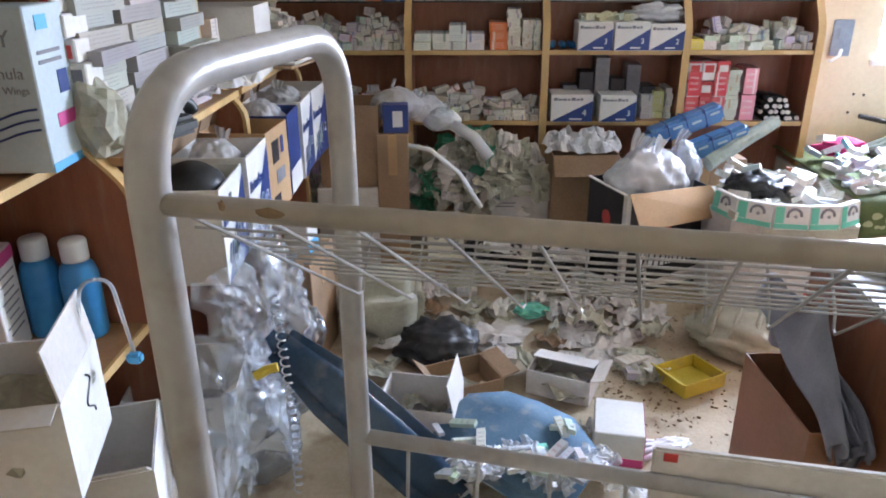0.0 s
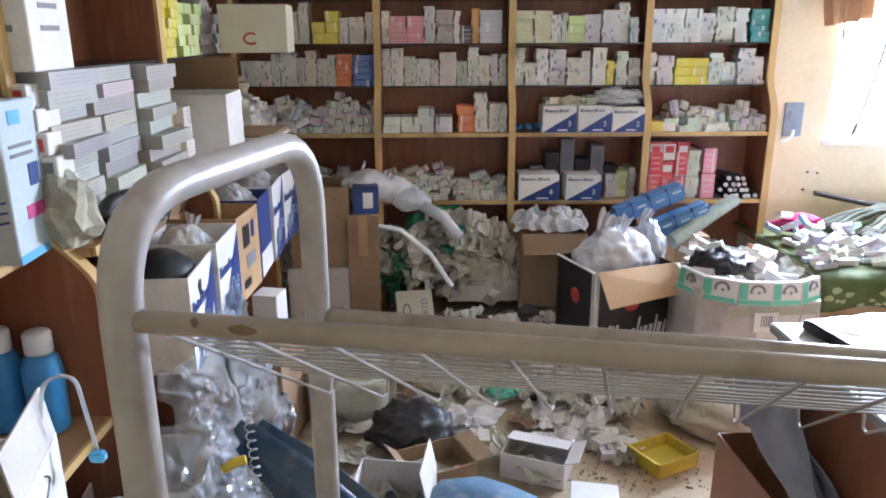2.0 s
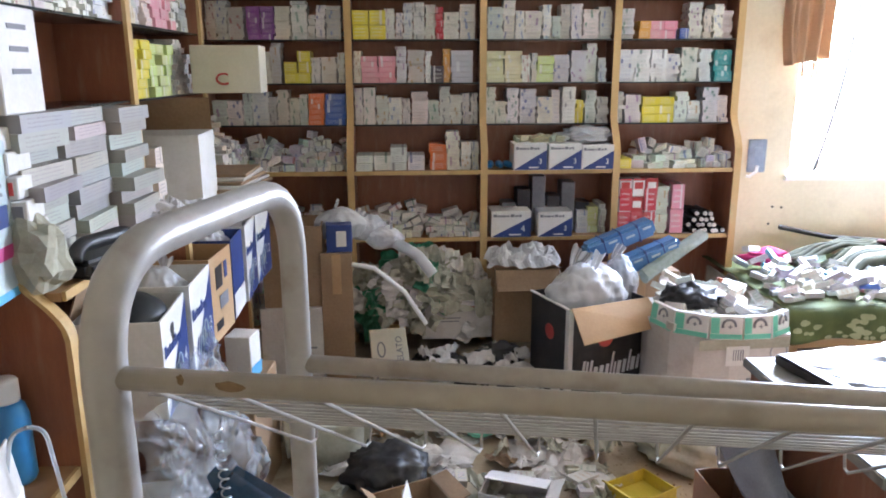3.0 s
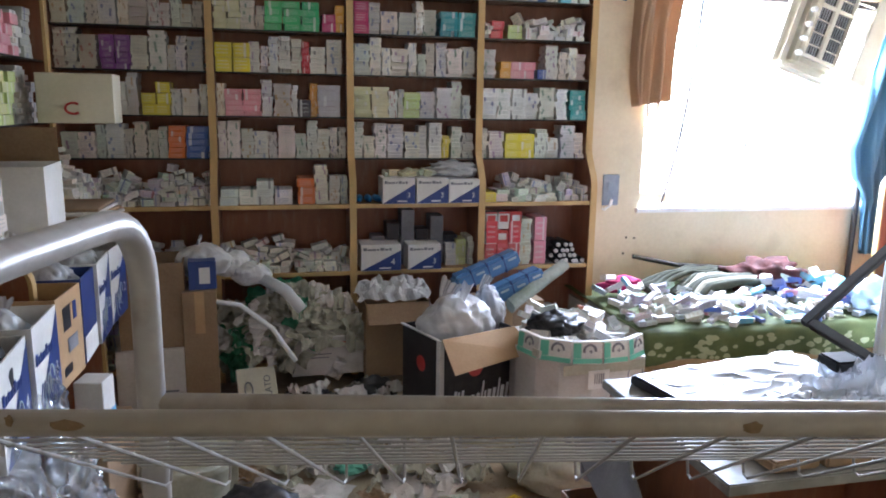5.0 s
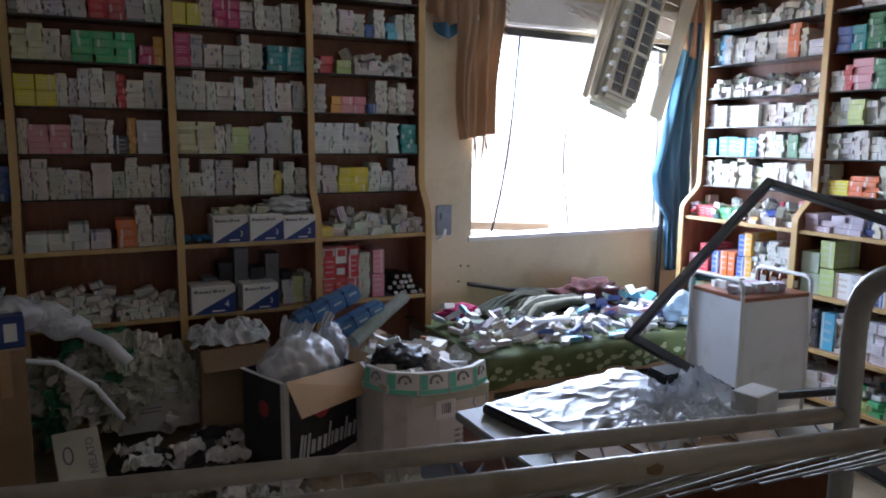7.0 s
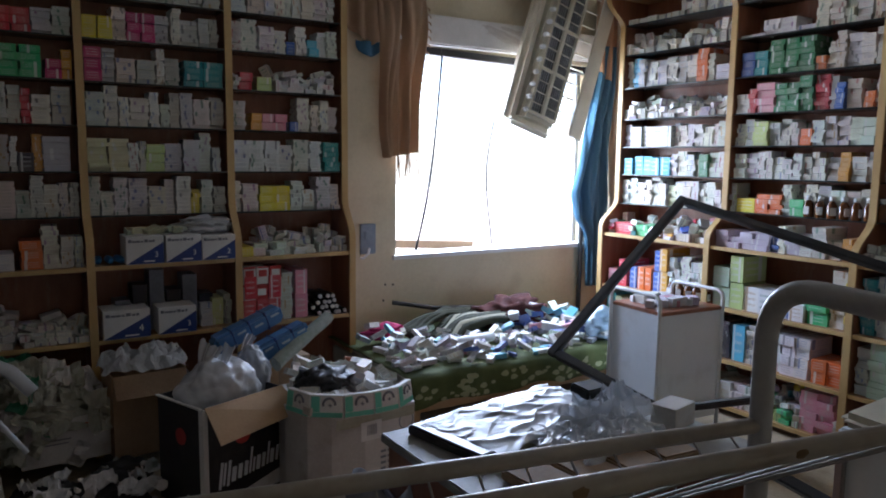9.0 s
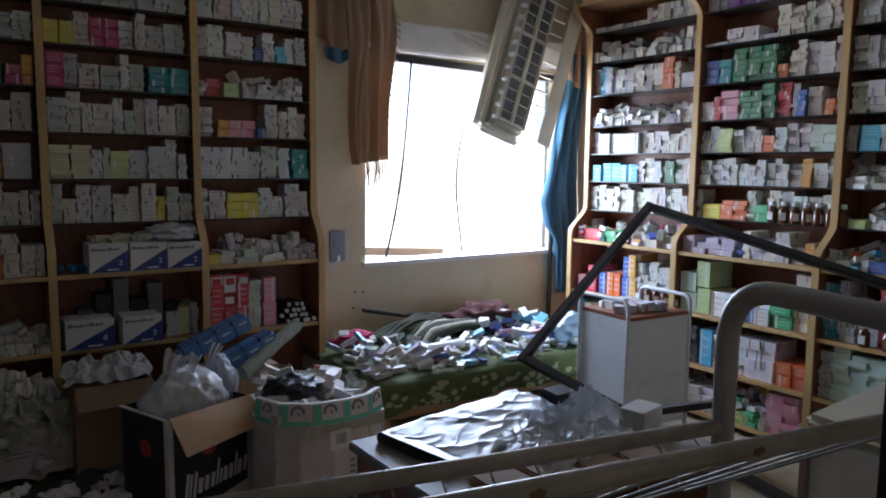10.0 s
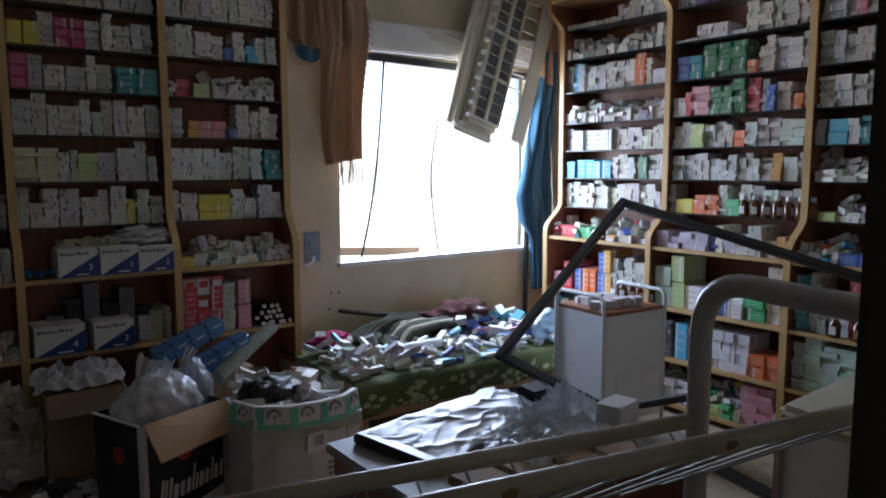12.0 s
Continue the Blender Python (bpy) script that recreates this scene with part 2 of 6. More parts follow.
STRIPE_PALE = mat("striped_blanket_pale", (0.26, 0.24, 0.17), (0.36, 0.34, 0.25), 0.95, 14, 200, 0.4)
YELLOW_CARD = mat("yellow_card", (0.5, 0.38, 0.02), (0.6, 0.47, 0.05), 0.6, 8, 80, 0.1, dirt=(0.35, 0.25, 0.1), dirt_amount=0.5)
PINK_PRINT = mat("pink_print", (0.5, 0.04, 0.2), (0.6, 0.07, 0.26), 0.5, 8, 60, 0.02)
SKYBLUE_PRINT = mat("sky_blue_print", (0.08, 0.36, 0.62), (0.12, 0.42, 0.68), 0.5, 8, 60, 0.02)
AMBER = mat("amber_glass", (0.1, 0.03, 0.008), (0.14, 0.05, 0.012), 0.12, 8, 60, 0.0)
DESK_TOP = mat("worn_grey_laminate", (0.2, 0.19, 0.17), (0.28, 0.27, 0.24), 0.5, 5, 60, 0.03, dirt=(0.5, 0.47, 0.42), dirt_amount=0.5)
INFUSION = mat("pale_blue_card", (0.42, 0.5, 0.53), (0.52, 0.6, 0.63), 0.5, 5, 80, 0.05)
SAND = mat("sunlit_render", (0.55, 0.48, 0.38), (0.66, 0.58, 0.47), 0.9, 1, 20, 0.2)


def translucent(m, share=0.4):
    """Lets part of the light through a thin cloth."""
    t = m.node_tree
    p = t.nodes["Principled BSDF"]
    tr = t.nodes.new("ShaderNodeBsdfTranslucent")
    t.links.new(p.inputs["Base Color"].links[0].from_socket, tr.inputs[0])
    mix = t.nodes.new("ShaderNodeMixShader")
    mix.inputs[0].default_value = share
    t.links.new(p.outputs[0], mix.inputs[1])
    t.links.new(tr.outputs[0], mix.inputs[2])
    t.links.new(mix.outputs[0], t.nodes["Material Output"].inputs[0])


translucent(CURTAIN, 0.18)
translucent(BLUE_CURTAIN, 0.2)


# ---- helpers for building ----
class Mesh:
    """Gathers boxes, panels and sheets into one mesh, with a layout of each face and two colours a piece."""

    def __init__(self):
        self.v, self.f, self.uv, self.tint, self.ink = [], [], [], [], []

    def poly(self, pts, faces, m=None, tint=(0.7, 0.7, 0.7), ink=(0.1, 0.1, 0.3), uvs=None):
        k = len(self.v)
        self.v += [tuple(m @ Vector(p)) if m else tuple(p) for p in pts]
        for face in faces:
            self.f.append([k + i for i in face])
            n = len(face)
            self.uv += [(0, 0), (1, 0), (1, 1), (0, 1)][:n] if n <= 4 else [(0.05, 0.05)] * n
            self.tint += [(*tint, 1)] * n
            self.ink += [(*ink, 1)] * n
        return self

    def box(self, sx, sy, sz, m=None, tint=(0.7, 0.7, 0.7), ink=(0.1, 0.1, 0.3)):
        """A box centred in x and y, standing on z = 0."""
        x, y = sx / 2, sy / 2
        pts = [(-x, -y, 0), (x, -y, 0), (x, y, 0), (-x, y, 0), (-x, -y, sz), (x, -y, sz), (x, y, sz), (-x, y, sz)]
        return self.poly(pts, [(0, 1, 5, 4), (1, 2, 6, 5), (2, 3, 7, 6), (3, 0, 4, 7), (4, 5, 6, 7), (3, 2, 1, 0)], m, tint, ink)

    def span(self, a, b):
        """A box between two corners."""
        c = [(a[i] + b[i]) / 2 for i in range(3)]
        return self.box(abs(b[0] - a[0]), abs(b[1] - a[1]), abs(b[2] - a[2]), pose(c[0], c[1], min(a[2], b[2])))

    def data(self, name, material):
        me = bpy.data.meshes.new(name)
        me.from_pydata(self.v, [], self.f)
        layer = me.uv_layers.new(name="faces")
        layer.data.foreach_set("uv", np.array(self.uv, np.float32).ravel())
        for key, values in (("tint", self.tint), ("ink", self.ink)):
            at = me.color_attributes.new(key, "FLOAT_COLOR", "CORNER")
            at.data.foreach_set("color", np.array(values, np.float32).ravel())
        me.materials.append(material)
        me.update()
        return me

    def thing(self, name, material, label="", category="", group="", kind="", m=None):
        ob = new(name, self.data(name, material))
        if m:
            ob.matrix_world = m
        return tagged(ob, label, category, group, kind)

    def part(self, name, material, parent, label="", m=None):
        ob = new(name, self.data(name, material))
        ob.parent = parent
        if m:
            ob.matrix_basis = m
        return tagged(ob, label) if label else ob


def part(name, bm, material, parent, label="", m=None, smooth=False):
    me = bpy.data.meshes.new(name)
    bm.to_mesh(me)
    bm.free()
    if smooth:
        me.shade_smooth()
    me.materials.append(material)
    ob = new(name, me)
    if parent:
        ob.parent = parent
    if m:
        ob.matrix_basis = m
    return tagged(ob, label) if label else ob


def empty(name, label, category, m=None, group="", kind=""):
    ob = new(name)
    ob.empty_display_size = 0.05
    if m:
        ob.matrix_world = m
    return tagged(ob, label, category, group, kind)


def rounded(sx, sy, sz, r=0.004, seg=2, m=None):
    """A bevelled box, centred in x and y, standing on z = 0."""
    bm = bmesh.new()
    bmesh.ops.create_cube(bm, size=1.0, matrix=Matrix.Translation((0, 0, sz / 2)) @ Matrix.Diagonal((sx, sy, sz, 1)))
    bmesh.ops.bevel(bm, geom=bm.edges[:], offset=r, segments=seg, affect="EDGES")
    if m:
        bm.transform(m)
    return bm


def tube_mesh(points, r, sides=12, closed=False):
    """A round tube along a list of points."""
    bm = bmesh.new()
    pts = [Vector(p) for p in points]
    rings = []
    ref = Vector((0.123, 0.456, 0.88)).normalized()
    for i, p in enumerate(pts):
        a = pts[i - 1] if i or closed else p
        b = pts[(i + 1) % len(pts)] if i < len(pts) - 1 or closed else p
        d = (b - a).normalized()
        u = (ref - d * ref.dot(d)).normalized()
        ref = u
        w = d.cross(u)
        rings.append([bm.verts.new(p + (u * math.cos(2 * math.pi * k / sides) + w * math.sin(2 * math.pi * k / sides)) * r) for k in range(sides)])
    n = len(rings)
    for i in range(n if closed else n - 1):
        q, s = rings[i], rings[(i + 1) % n]
        for k in range(sides):
            bm.faces.new((q[k], q[(k + 1) % sides], s[(k + 1) % sides], s[k]))
    if not closed:
        bm.faces.new(rings[0][::-1])
        bm.faces.new(rings[-1])
    return bm


def arc(points, r=0.08, steps=6):
    """Rounds the inner corners of a polyline."""
    pts = [Vector(p) for p in points]
    out = [pts[0]]
    for a, b, c in zip(pts, pts[1:], pts[2:]):
        u, w = (a - b).normalized(), (c - b).normalized()
        p, q = b + u * r, b + w * r
        for k in range(steps + 1):
            s = k / steps
            out.append(p * (1 - s) ** 2 + b * 2 * s * (1 - s) + q * s * s)
    out.append(pts[-1])
    return out


def lathe(profile, sides=20):
    """A turned body: (radius, z) from the foot up."""
    bm = bmesh.new()
    rings = [[bm.verts.new((r * math.cos(2 * math.pi * k / sides), r * math.sin(2 * math.pi * k / sides), z)) for k in range(sides)] for r, z in profile]
    for a, b in zip(rings, rings[1:]):
        for k in range(sides):
            bm.faces.new((a[k], a[(k + 1) % sides], b[(k + 1) % sides], b[k]))
    bm.faces.new(rings[0][::-1])
    bm.faces.new(rings[-1])
    return bm


def sheet(nx, ny, fn, thick=0.0):
    """A sheet of nx by ny cells whose point at (u, v) is fn(u, v); with a back when thick is given."""
    bm = bmesh.new()
    g = [[bm.verts.new(fn(i / nx, j / ny)) for j in range(ny + 1)] for i in range(nx + 1)]
    for i in range(nx):
        for j in range(ny):
            bm.faces.new((g[i][j], g[i + 1][j], g[i + 1][j + 1], g[i][j + 1]))
    if thick:
        bmesh.ops.recalc_face_normals(bm, faces=bm.faces[:])
        bmesh.ops.solidify(bm, geom=bm.faces[:], thickness=thick)
    return bm


def lump(rx, ry, rz, rough=0.25, freq=2.2, sub=3, seed=0, flat=True, fold=0.0):
    """An uneven crumpled body standing on z = 0."""
    bm = bmesh.new()
    bmesh.ops.create_icosphere(bm, subdivisions=sub, radius=1.0)
    off = Vector((seed * 7.31, seed * 3.17, seed * 1.93))
    for v in bm.verts:
        n = v.co.normalized()
        k = 1 + rough * noise.fractal(n * freq + off, 1.0, 2.0, 4)
        if fold:
            k += fold * abs(noise.noise(n * freq * 2.4 + off))
        v.co = Vector((n.x * rx * k, n.y * ry * k, n.z * rz * k + rz * 0.8))
        if flat:
            v.co.z = max(v.co.z, 0.0)
    return bm


def prism(profile, a, b, axis):
    """A flat profile drawn out from a to b along an axis; the profile lies in the two other axes in their order."""
    pts = []
    for s in (a, b):
        for p, q in profile:
            pts.append((s, p, q) if axis == 0 else (p, s, q))
    n = len(profile)
    m = Mesh()
    m.poly(pts, [tuple(range(n))[::-1], tuple(range(n, 2 * n))] + [(i, (i + 1) % n, n + (i + 1) % n, n + i) for i in range(n)])
    return m


def bag(m, label, rx, ry, rz, seed, material, ears=2, parent=None):
    """A slack knotted bag: a creased body, with twisted ears as parts."""
    root = empty("plastic_bag", label, "bag", m)
    bm = lump(rx, ry, rz, 0.16, 1.3, 5, seed)
    off = Vector((seed, 2.0 * seed, 0.5))
    top = max(v.co.z for v in bm.verts)
    for v in bm.verts:
        q = v.co / max(rx, ry, rz)
        h = v.co.z / top
        a = math.atan2(v.co.y, v.co.x)
        pull = 1 - 0.3 * max(0.0, h - 0.45) ** 1.2
        fold = 0.035 * h * math.sin(a * 11 + 3 * noise.noise(q * 2 + off))
        crease = 0.05 * (1 - abs(noise.noise(q * 2.3 + off))) ** 5 + 0.035 * (1 - abs(noise.noise(q * 5.1 - off))) ** 5
        v.co.x *= pull + fold - crease
        v.co.y *= pull + fold - crease
        v.co.z *= 1 - crease * 0.6
    part("bag_body", bm, material, root, smooth=True)
    for k in range(ears):
        a = seed * 1.7 + k * 2.4
        at = Vector((0.34 * rx * math.cos(a), 0.34 * ry * math.sin(a), top * 0.86))
        wide, long_ = rx * 0.34, rz * 0.75

        def ear(u, v, k=k):
            w = wide * (0.35 + 0.75 * v - 0.3 * v * v)
            return ((u - 0.5) * 2 * w, 0.22 * w * math.sin(u * 15 + k) + 0.1 * wide * noise.noise((u * 4, v * 4, seed)), v * long_ * (0.85 + 0.2 * noise.noise((u * 5, seed, k))))
        part("bag_ear", sheet(14, 8, ear), material, root, m=pose(*at, 22 * math.sin(a), 35 * math.cos(a), 57 * a), smooth=True)
    return root


def open_carton(name, label, m, w, d, h, outside, inside, flaps=(), t=0.005):
    """An open box centred in x and y; flaps: (side, length, degrees folded outward) with sides f, b, l, r."""
    root = empty(name, label, "carton", m)
    for a, b in (((-w / 2, -d / 2, 0), (w / 2, -d / 2 + t, h)), ((-w / 2, d / 2 - t, 0), (w / 2, d / 2, h)),
                 ((-w / 2, -d / 2 + t, 0), (-w / 2 + t, d / 2 - t, h)), ((w / 2 - t, -d / 2 + t, 0), (w / 2, d / 2 - t, h))):
        Mesh().span(a, b).part("carton_wall", outside, root)
    Mesh().span((-w / 2 + t, -d / 2 + t, 0), (w / 2 - t, d / 2 - t, t)).part("carton_base", inside, root)
    for side, length, fold in flaps:
        wide = (w if side in "fb" else d) - 0.008
        mm = {"f": pose(0, -d / 2, h), "b": pose(0, d / 2, h, 0, 0, 180), "l": pose(-w / 2, 0, h, 0, 0, -90), "r": pose(w / 2, 0, h, 0, 0, 90)}[side]
        Mesh().span((-wide / 2, 0.0, 0), (wide / 2, t * 0.7, length)).part("flap", inside, root, m=mm @ pose(0, 0, 0.001, fold, 0, 0))
    return root


def closed_carton(name, label, m, w, d, h, material, bars=(), group=""):
    """bars: (face, u, v, width, height, material) of print on the front (f), right (r) or left (l) face."""
    root = empty(name, label, "carton", m, group)
    part("carton", rounded(w, d, h, 0.003, 1), material, root)
    if name == "stacked_carton":
        for side in (-1, 1):
            Mesh().box(w / 2 - 0.004, d - 0.008, 0.0016, pose(side * w / 4, 0, h)).part("flap", material, root)
        Mesh().box(0.045, 0.0012, h * 0.3, pose(0, -d / 2 - 0.0008, h * 0.7)).part("tape", KRAFT, root, "brown packing tape")
    for face, u, v, bw, bh, mt in bars:
        mm = {"f": pose(u, -d / 2 - 0.001, v), "r": pose(w / 2 + 0.001, u, v, 0, 0, 90), "l": pose(-w / 2 - 0.001, u, v, 0, 0, 90)}[face]
        Mesh().box(bw, 0.0014, bh, mm).part("print_bar", mt, root)
    return root


# ---- the room ----
WX, WY, LX, BY, HZ = 4.3, 4.5, -1.22, -1.6, 2.95
WIN = (2.375, 4.12, 0.94, 2.36)
Mesh().span((LX - 0.2, BY - 0.2, -0.12), (WX + 0.2, WY + 0.25, 0)).thing("floor", FLOOR, "dusty pale stone floor strewn with litter", "floor", kind="structure")
Mesh().span((LX - 0.2, BY - 0.2, HZ), (WX + 0.2, WY + 0.25, HZ + 0.15)).thing("ceiling", CEIL, "plain off-white plaster ceiling", "ceiling", kind="structure")
w = Mesh()
w.span((LX, WY, 0), (WIN[0], WY + 0.25, HZ)).span((WIN[1], WY, 0), (WX, WY + 0.25, HZ))
w.span((WIN[0], WY, 0), (WIN[1], WY + 0.25, WIN[2] - 0.032)).span((WIN[0], WY, WIN[3]), (WIN[1], WY + 0.25, HZ))
w.thing("wall_north", WALL, "cream painted wall with scuffs and small holes", "wall", kind="structure")
Mesh().span((WX, BY, 0), (WX + 0.2, WY + 0.25, HZ)).thing("wall_east", WALL, "cream painted wall behind the shelving", "wall", kind="structure")
Mesh().span((LX - 0.2, BY, 0), (LX, WY + 0.25, HZ)).thing("wall_west", WALL, "cream painted wall behind the shelving", "wall", kind="structure")
Mesh().span((LX - 0.2, BY - 0.2, 0), (WX + 0.2, BY, HZ)).thing("wall_south", WALL, "plain cream painted wall", "wall", kind="structure")
Mesh().span((-60, WY + 0.3, -3.2), (60, 120, -3.0)).thing("ground", SAND, "pale dusty ground outside the window", "ground", kind="structure")

# ---- window, curtains, air conditioner, switch ----
win = empty("window_1", "wide window opening without glass, pale frame", "window", kind="structure")
x0, x1, z0, z1 = WIN
Mesh().span((x0 - 0.03, WY - 0.03, z0 - 0.03), (x1 + 0.03, WY + 0.2, z0)).part("window_sill", WHITE_CARD, win)
for a, b in (((x0, WY + 0.1, z0), (x0 + 0.035, WY + 0.16, z1)), ((x1 - 0.035, WY + 0.1, z0), (x1, WY + 0.16, z1))):
    Mesh().span(a, b).part("window_frame", METAL, win)
Mesh().box(x1 - x0, 0.07, 0.05, pose((x0 + x1) / 2, WY + 0.02, z1 - 0.05, 0, 1.2, 0)).part("window_frame", DARK_RUBBER, win, "dark top rail of the window")
part("shutter_box", rounded(x1 - x0 + 0.1, 0.09, 0.2, 0.012, 2, pose((x0 + x1) / 2, WY - 0.046, z1 + 0.02)), WHITE_CARD, win, "peeling white shutter box over the window")
for px, pz, w, h in ((3.2, 2.49, 0.13, 0.03), (3.32, 2.46, 0.1, 0.024), (3.1, 2.53, 0.07, 0.016), (3.38, 2.52, 0.06, 0.02), (3.26, 2.535, 0.09, 0.012)):
    part("peeling_paint", lump(w, 0.004, h, 0.6, 3.5, 3, int(px * 40), flat=False), PALE_CARD, win, "curled flake of paint", m=pose(px, WY - 0.093, pz - h, 0, 12, 0))

for k, (px, qx, pz, qz, bow) in enumerate(((2.729, 2.513, 2.369, 0.972, 0.05), (3.185, 3.167, 1.901, 0.979, -0.045))):
    pts = [(px + (qx - px) * s + bow * math.sin(math.pi * s), WY - 0.02 + 0.02 * math.sin(5 * s), pz + (qz - pz) * s) for s in [i / 12 for i in range(13)]]
    tagged(part("cable", tube_mesh(pts, 0.009 - 0.002 * k, 6), BLACK_PLASTIC, None), "thin black cable hanging in the window opening", "cable")

# plank on the outer sill
tagged(part("plank", rounded(0.75, 0.05, 0.06, 0.004, 1), CARDBOARD, None, m=pose(2.78, WY + 0.21, z0 + 0.004, 0, 3.5, 0)), "weathered wooden plank lying on the outer sill", "plank")

curtain = empty("curtain", "ochre fringed curtain hanging crumpled beside the window", "curtain")


def curtain_fn(u, v):
    z = 2.85 - v * (1.24 - 0.04 * u)
    x = 2.17 + 0.36 * u * (1 - 0.28 * v) + 0.07 * v + 0.02 * math.sin(v * 5) * u
    return (x, 4.40 + 0.036 * math.sin(u * 15 + v * 1.5 + 5 * noise.noise((u * 2.6, v * 1.2, 4))) + 0.02 * noise.noise((u * 13 + v, v * 1.6, 9)) - 0.03 * math.sin(v * 6) + 0.03 * noise.noise((u * 3, v * 3, 1)), z)


part("curtain_cloth", sheet(70, 30, curtain_fn, 0.004), CURTAIN, curtain, smooth=True)
for k in range(22):
    u = 0.42 + 0.57 * k / 21
    p = Vector(curtain_fn(u, 1))
    long_ = 0.11 + 0.05 * math.sin(k * 1.9)
    part("fringe", tube_mesh([p, p + Vector((0.004, 0, -0.4 * long_)), p + Vector((0.012 * math.sin(k * 2.1), 0.003, -long_))], 0.0035, 5), CURTAIN, curtain)
for k in range(16):
    p = Vector(curtain_fn(1.0, 0.2 + 0.6 * k / 15))
    part("fringe", tube_mesh([p, p + Vector((0.014, -0.004, -0.006)), p + Vector((0.022, -0.004, -0.024))], 0.004, 5), CURTAIN, curtain)
part("curtain_swag", sheet(24, 14, lambda u, v: (1.98 + 0.28 * u, 4.44 + 0.03 * math.sin(u * 15), 2.85 - v * (0.52 - 0.2 * abs(u - 0.6))), 0.004), CURTAIN, curtain, smooth=True)
part("curtain_lining", sheet(12, 6, lambda u, v: (2.04 + 0.2 * u, 4.43 + 0.02 * math.sin(u * 12), 2.36 - v * 0.1 * math.sin(math.pi * (0.1 + 0.8 * u))), 0.004), BLUE_CURTAIN, curtain, "blue lining at the curtain's hem", smooth=True)

blue = empty("curtain", "blue curtain hanging gathered in the corner", "curtain")


def blue_fn(u, v):
    z = 2.5 - 1.9 * v
    left = float(np.interp(z, (0.6, 0.98, 1.06, 1.15, 1.35, 1.57, 1.88, 2.29, 2.5), (4.06, 4.05, 4.0, 3.92, 3.88, 3.95, 4.02, 4.13, 4.16)))
    right = float(np.interp(z, (0.6, 1.0, 1.12, 1.3, 2.5), (4.18, 4.19, 4.26, 4.285, 4.285)))
    y = 4.39 + 0.032 * math.sin(u * 19 + v * 5 + 2.5 * noise.noise((u * 2, v * 3, 5))) + 0.012 * math.sin(u * 43 - 6 * v) - 0.03 * math.sin(u * 3.14) * math.exp(-((z - 1.3) / 0.25) ** 2)
    return (left + (right - left) * u + 0.01 * noise.noise((u * 4, v * 9, 8)), y, z)


part("curtain_cloth", sheet(60, 50, blue_fn, 0.004), BLUE_CURTAIN, blue, smooth=True)
part("curtain_heading", sheet(24, 8, lambda u, v: (4.07 + 0.21 * u, 4.37 + 0.025 * math.sin(u * 16), 2.85 - v * (0.52 + 0.14 * u)), 0.004), CURTAIN, blue, "ochre upper band", smooth=True)

# indoor unit torn from its fixing, hanging on end
AC = pose(3.268, 4.2, 1.945, 0, 17.5, 0)
ac = empty("air_conditioner", "ivory wall air conditioner torn off and hanging on end", "air conditioner", AC)
part("body", rounded(0.31, 0.17, 1.06, 0.03, 3, pose(0.125, 0.092, -0.06)), AC_WHITE, ac)
part("back_panel", rounded(0.11, 0.11, 1.05, 0.035, 3, pose(-0.075, 0.11, -0.1)), AC_WHITE, ac)
part("end_cap", rounded(0.4, 0.19, 0.06, 0.028, 3, pose(0.075, 0.095, -0.118)), AC_WHITE, ac)
part("grille", rounded(0.25, 0.012, 1.0, 0.004, 1, pose(0.127, 0.0, 0.0)), AC_DARK, ac, "dark louvred outlet grille")
for x in (0.028, 0.047, 0.066, 0.085, 0.168, 0.187, 0.206, 0.225):
    part("slat", rounded(0.006, 0.014, 0.99, 0.002, 1, pose(x, -0.009, 0.004)), METAL, ac)
for x, w in ((0.002, 0.02), (0.127, 0.036), (0.25, 0.02)):
    part("rib", rounded(w, 0.03, 1.0, 0.006, 2, pose(x, -0.012, 0.0)), AC_WHITE, ac)
for k in range(13):
    part("rib", rounded(0.25, 0.018 if k % 4 else 0.026, 0.006 if k % 4 else 0.022, 0.002, 1, pose(0.127, -0.012, 0.0 + k * 0.0815)), AC_WHITE, ac)
for k in range(11):
    part("clip", rounded(0.034, 0.05, 0.03, 0.008, 2, pose(-0.028, -0.004, 0.0 + k * 0.093, 0, 18, 0)), WHITE_PLASTIC, ac)
part("cover_panel", rounded(0.16, 0.014, 1.14, 0.006, 2, pose(0.43, -0.06, -0.05, 0, 0, 14)), AC_WHITE, ac, "loose front cover panel")
for k in range(9):
    part("hinge_arm", rounded(0.11, 0.012, 0.01, 0.002, 1, pose(0.31, -0.025, 0.1 + k * 0.11, 0, 0, -14)), AC_WHITE, ac)

plate = empty("switch_plate", "blue-grey socket plate with a loose fitting", "switch")
part("plate", rounded(0.115, 0.015, 0.205, 0.004, 2, pose(2.155, WY - 0.008, 0.963)), PLATE, plate)
part("socket", rounded(0.06, 0.012, 0.06, 0.004, 2, pose(2.155, WY - 0.02, 1.06)), PLATE, plate)
part("loose_wire", tube_mesh([(2.16, WY - 0.02, 1.0), (2.14, WY - 0.05, 0.97), (2.1, WY - 0.045, 0.94), (2.085, WY - 0.04, 0.945)], 0.01, 6), WHITE_PLASTIC, plate)
for px, pz in ((2.29, 0.74), (2.35, 0.735), (2.275, 0.63)):
    tagged(part("wall_plug", lathe([(0.008, 0), (0.008, 0.004)], 8), BLACK_PLASTIC, None, m=pose(px, WY - 0.004, pz, 90)), "small dark screw hole in the wall", "plug")
tagged(part("pipe", tube_mesh([(4.03, 4.44, 0.2), (4.04, 4.44, 0.72), (4.02, 4.42, 1.2)], 0.02, 8), DARK_RUBBER, None), "dark pipe rising in the corner", "pipe")


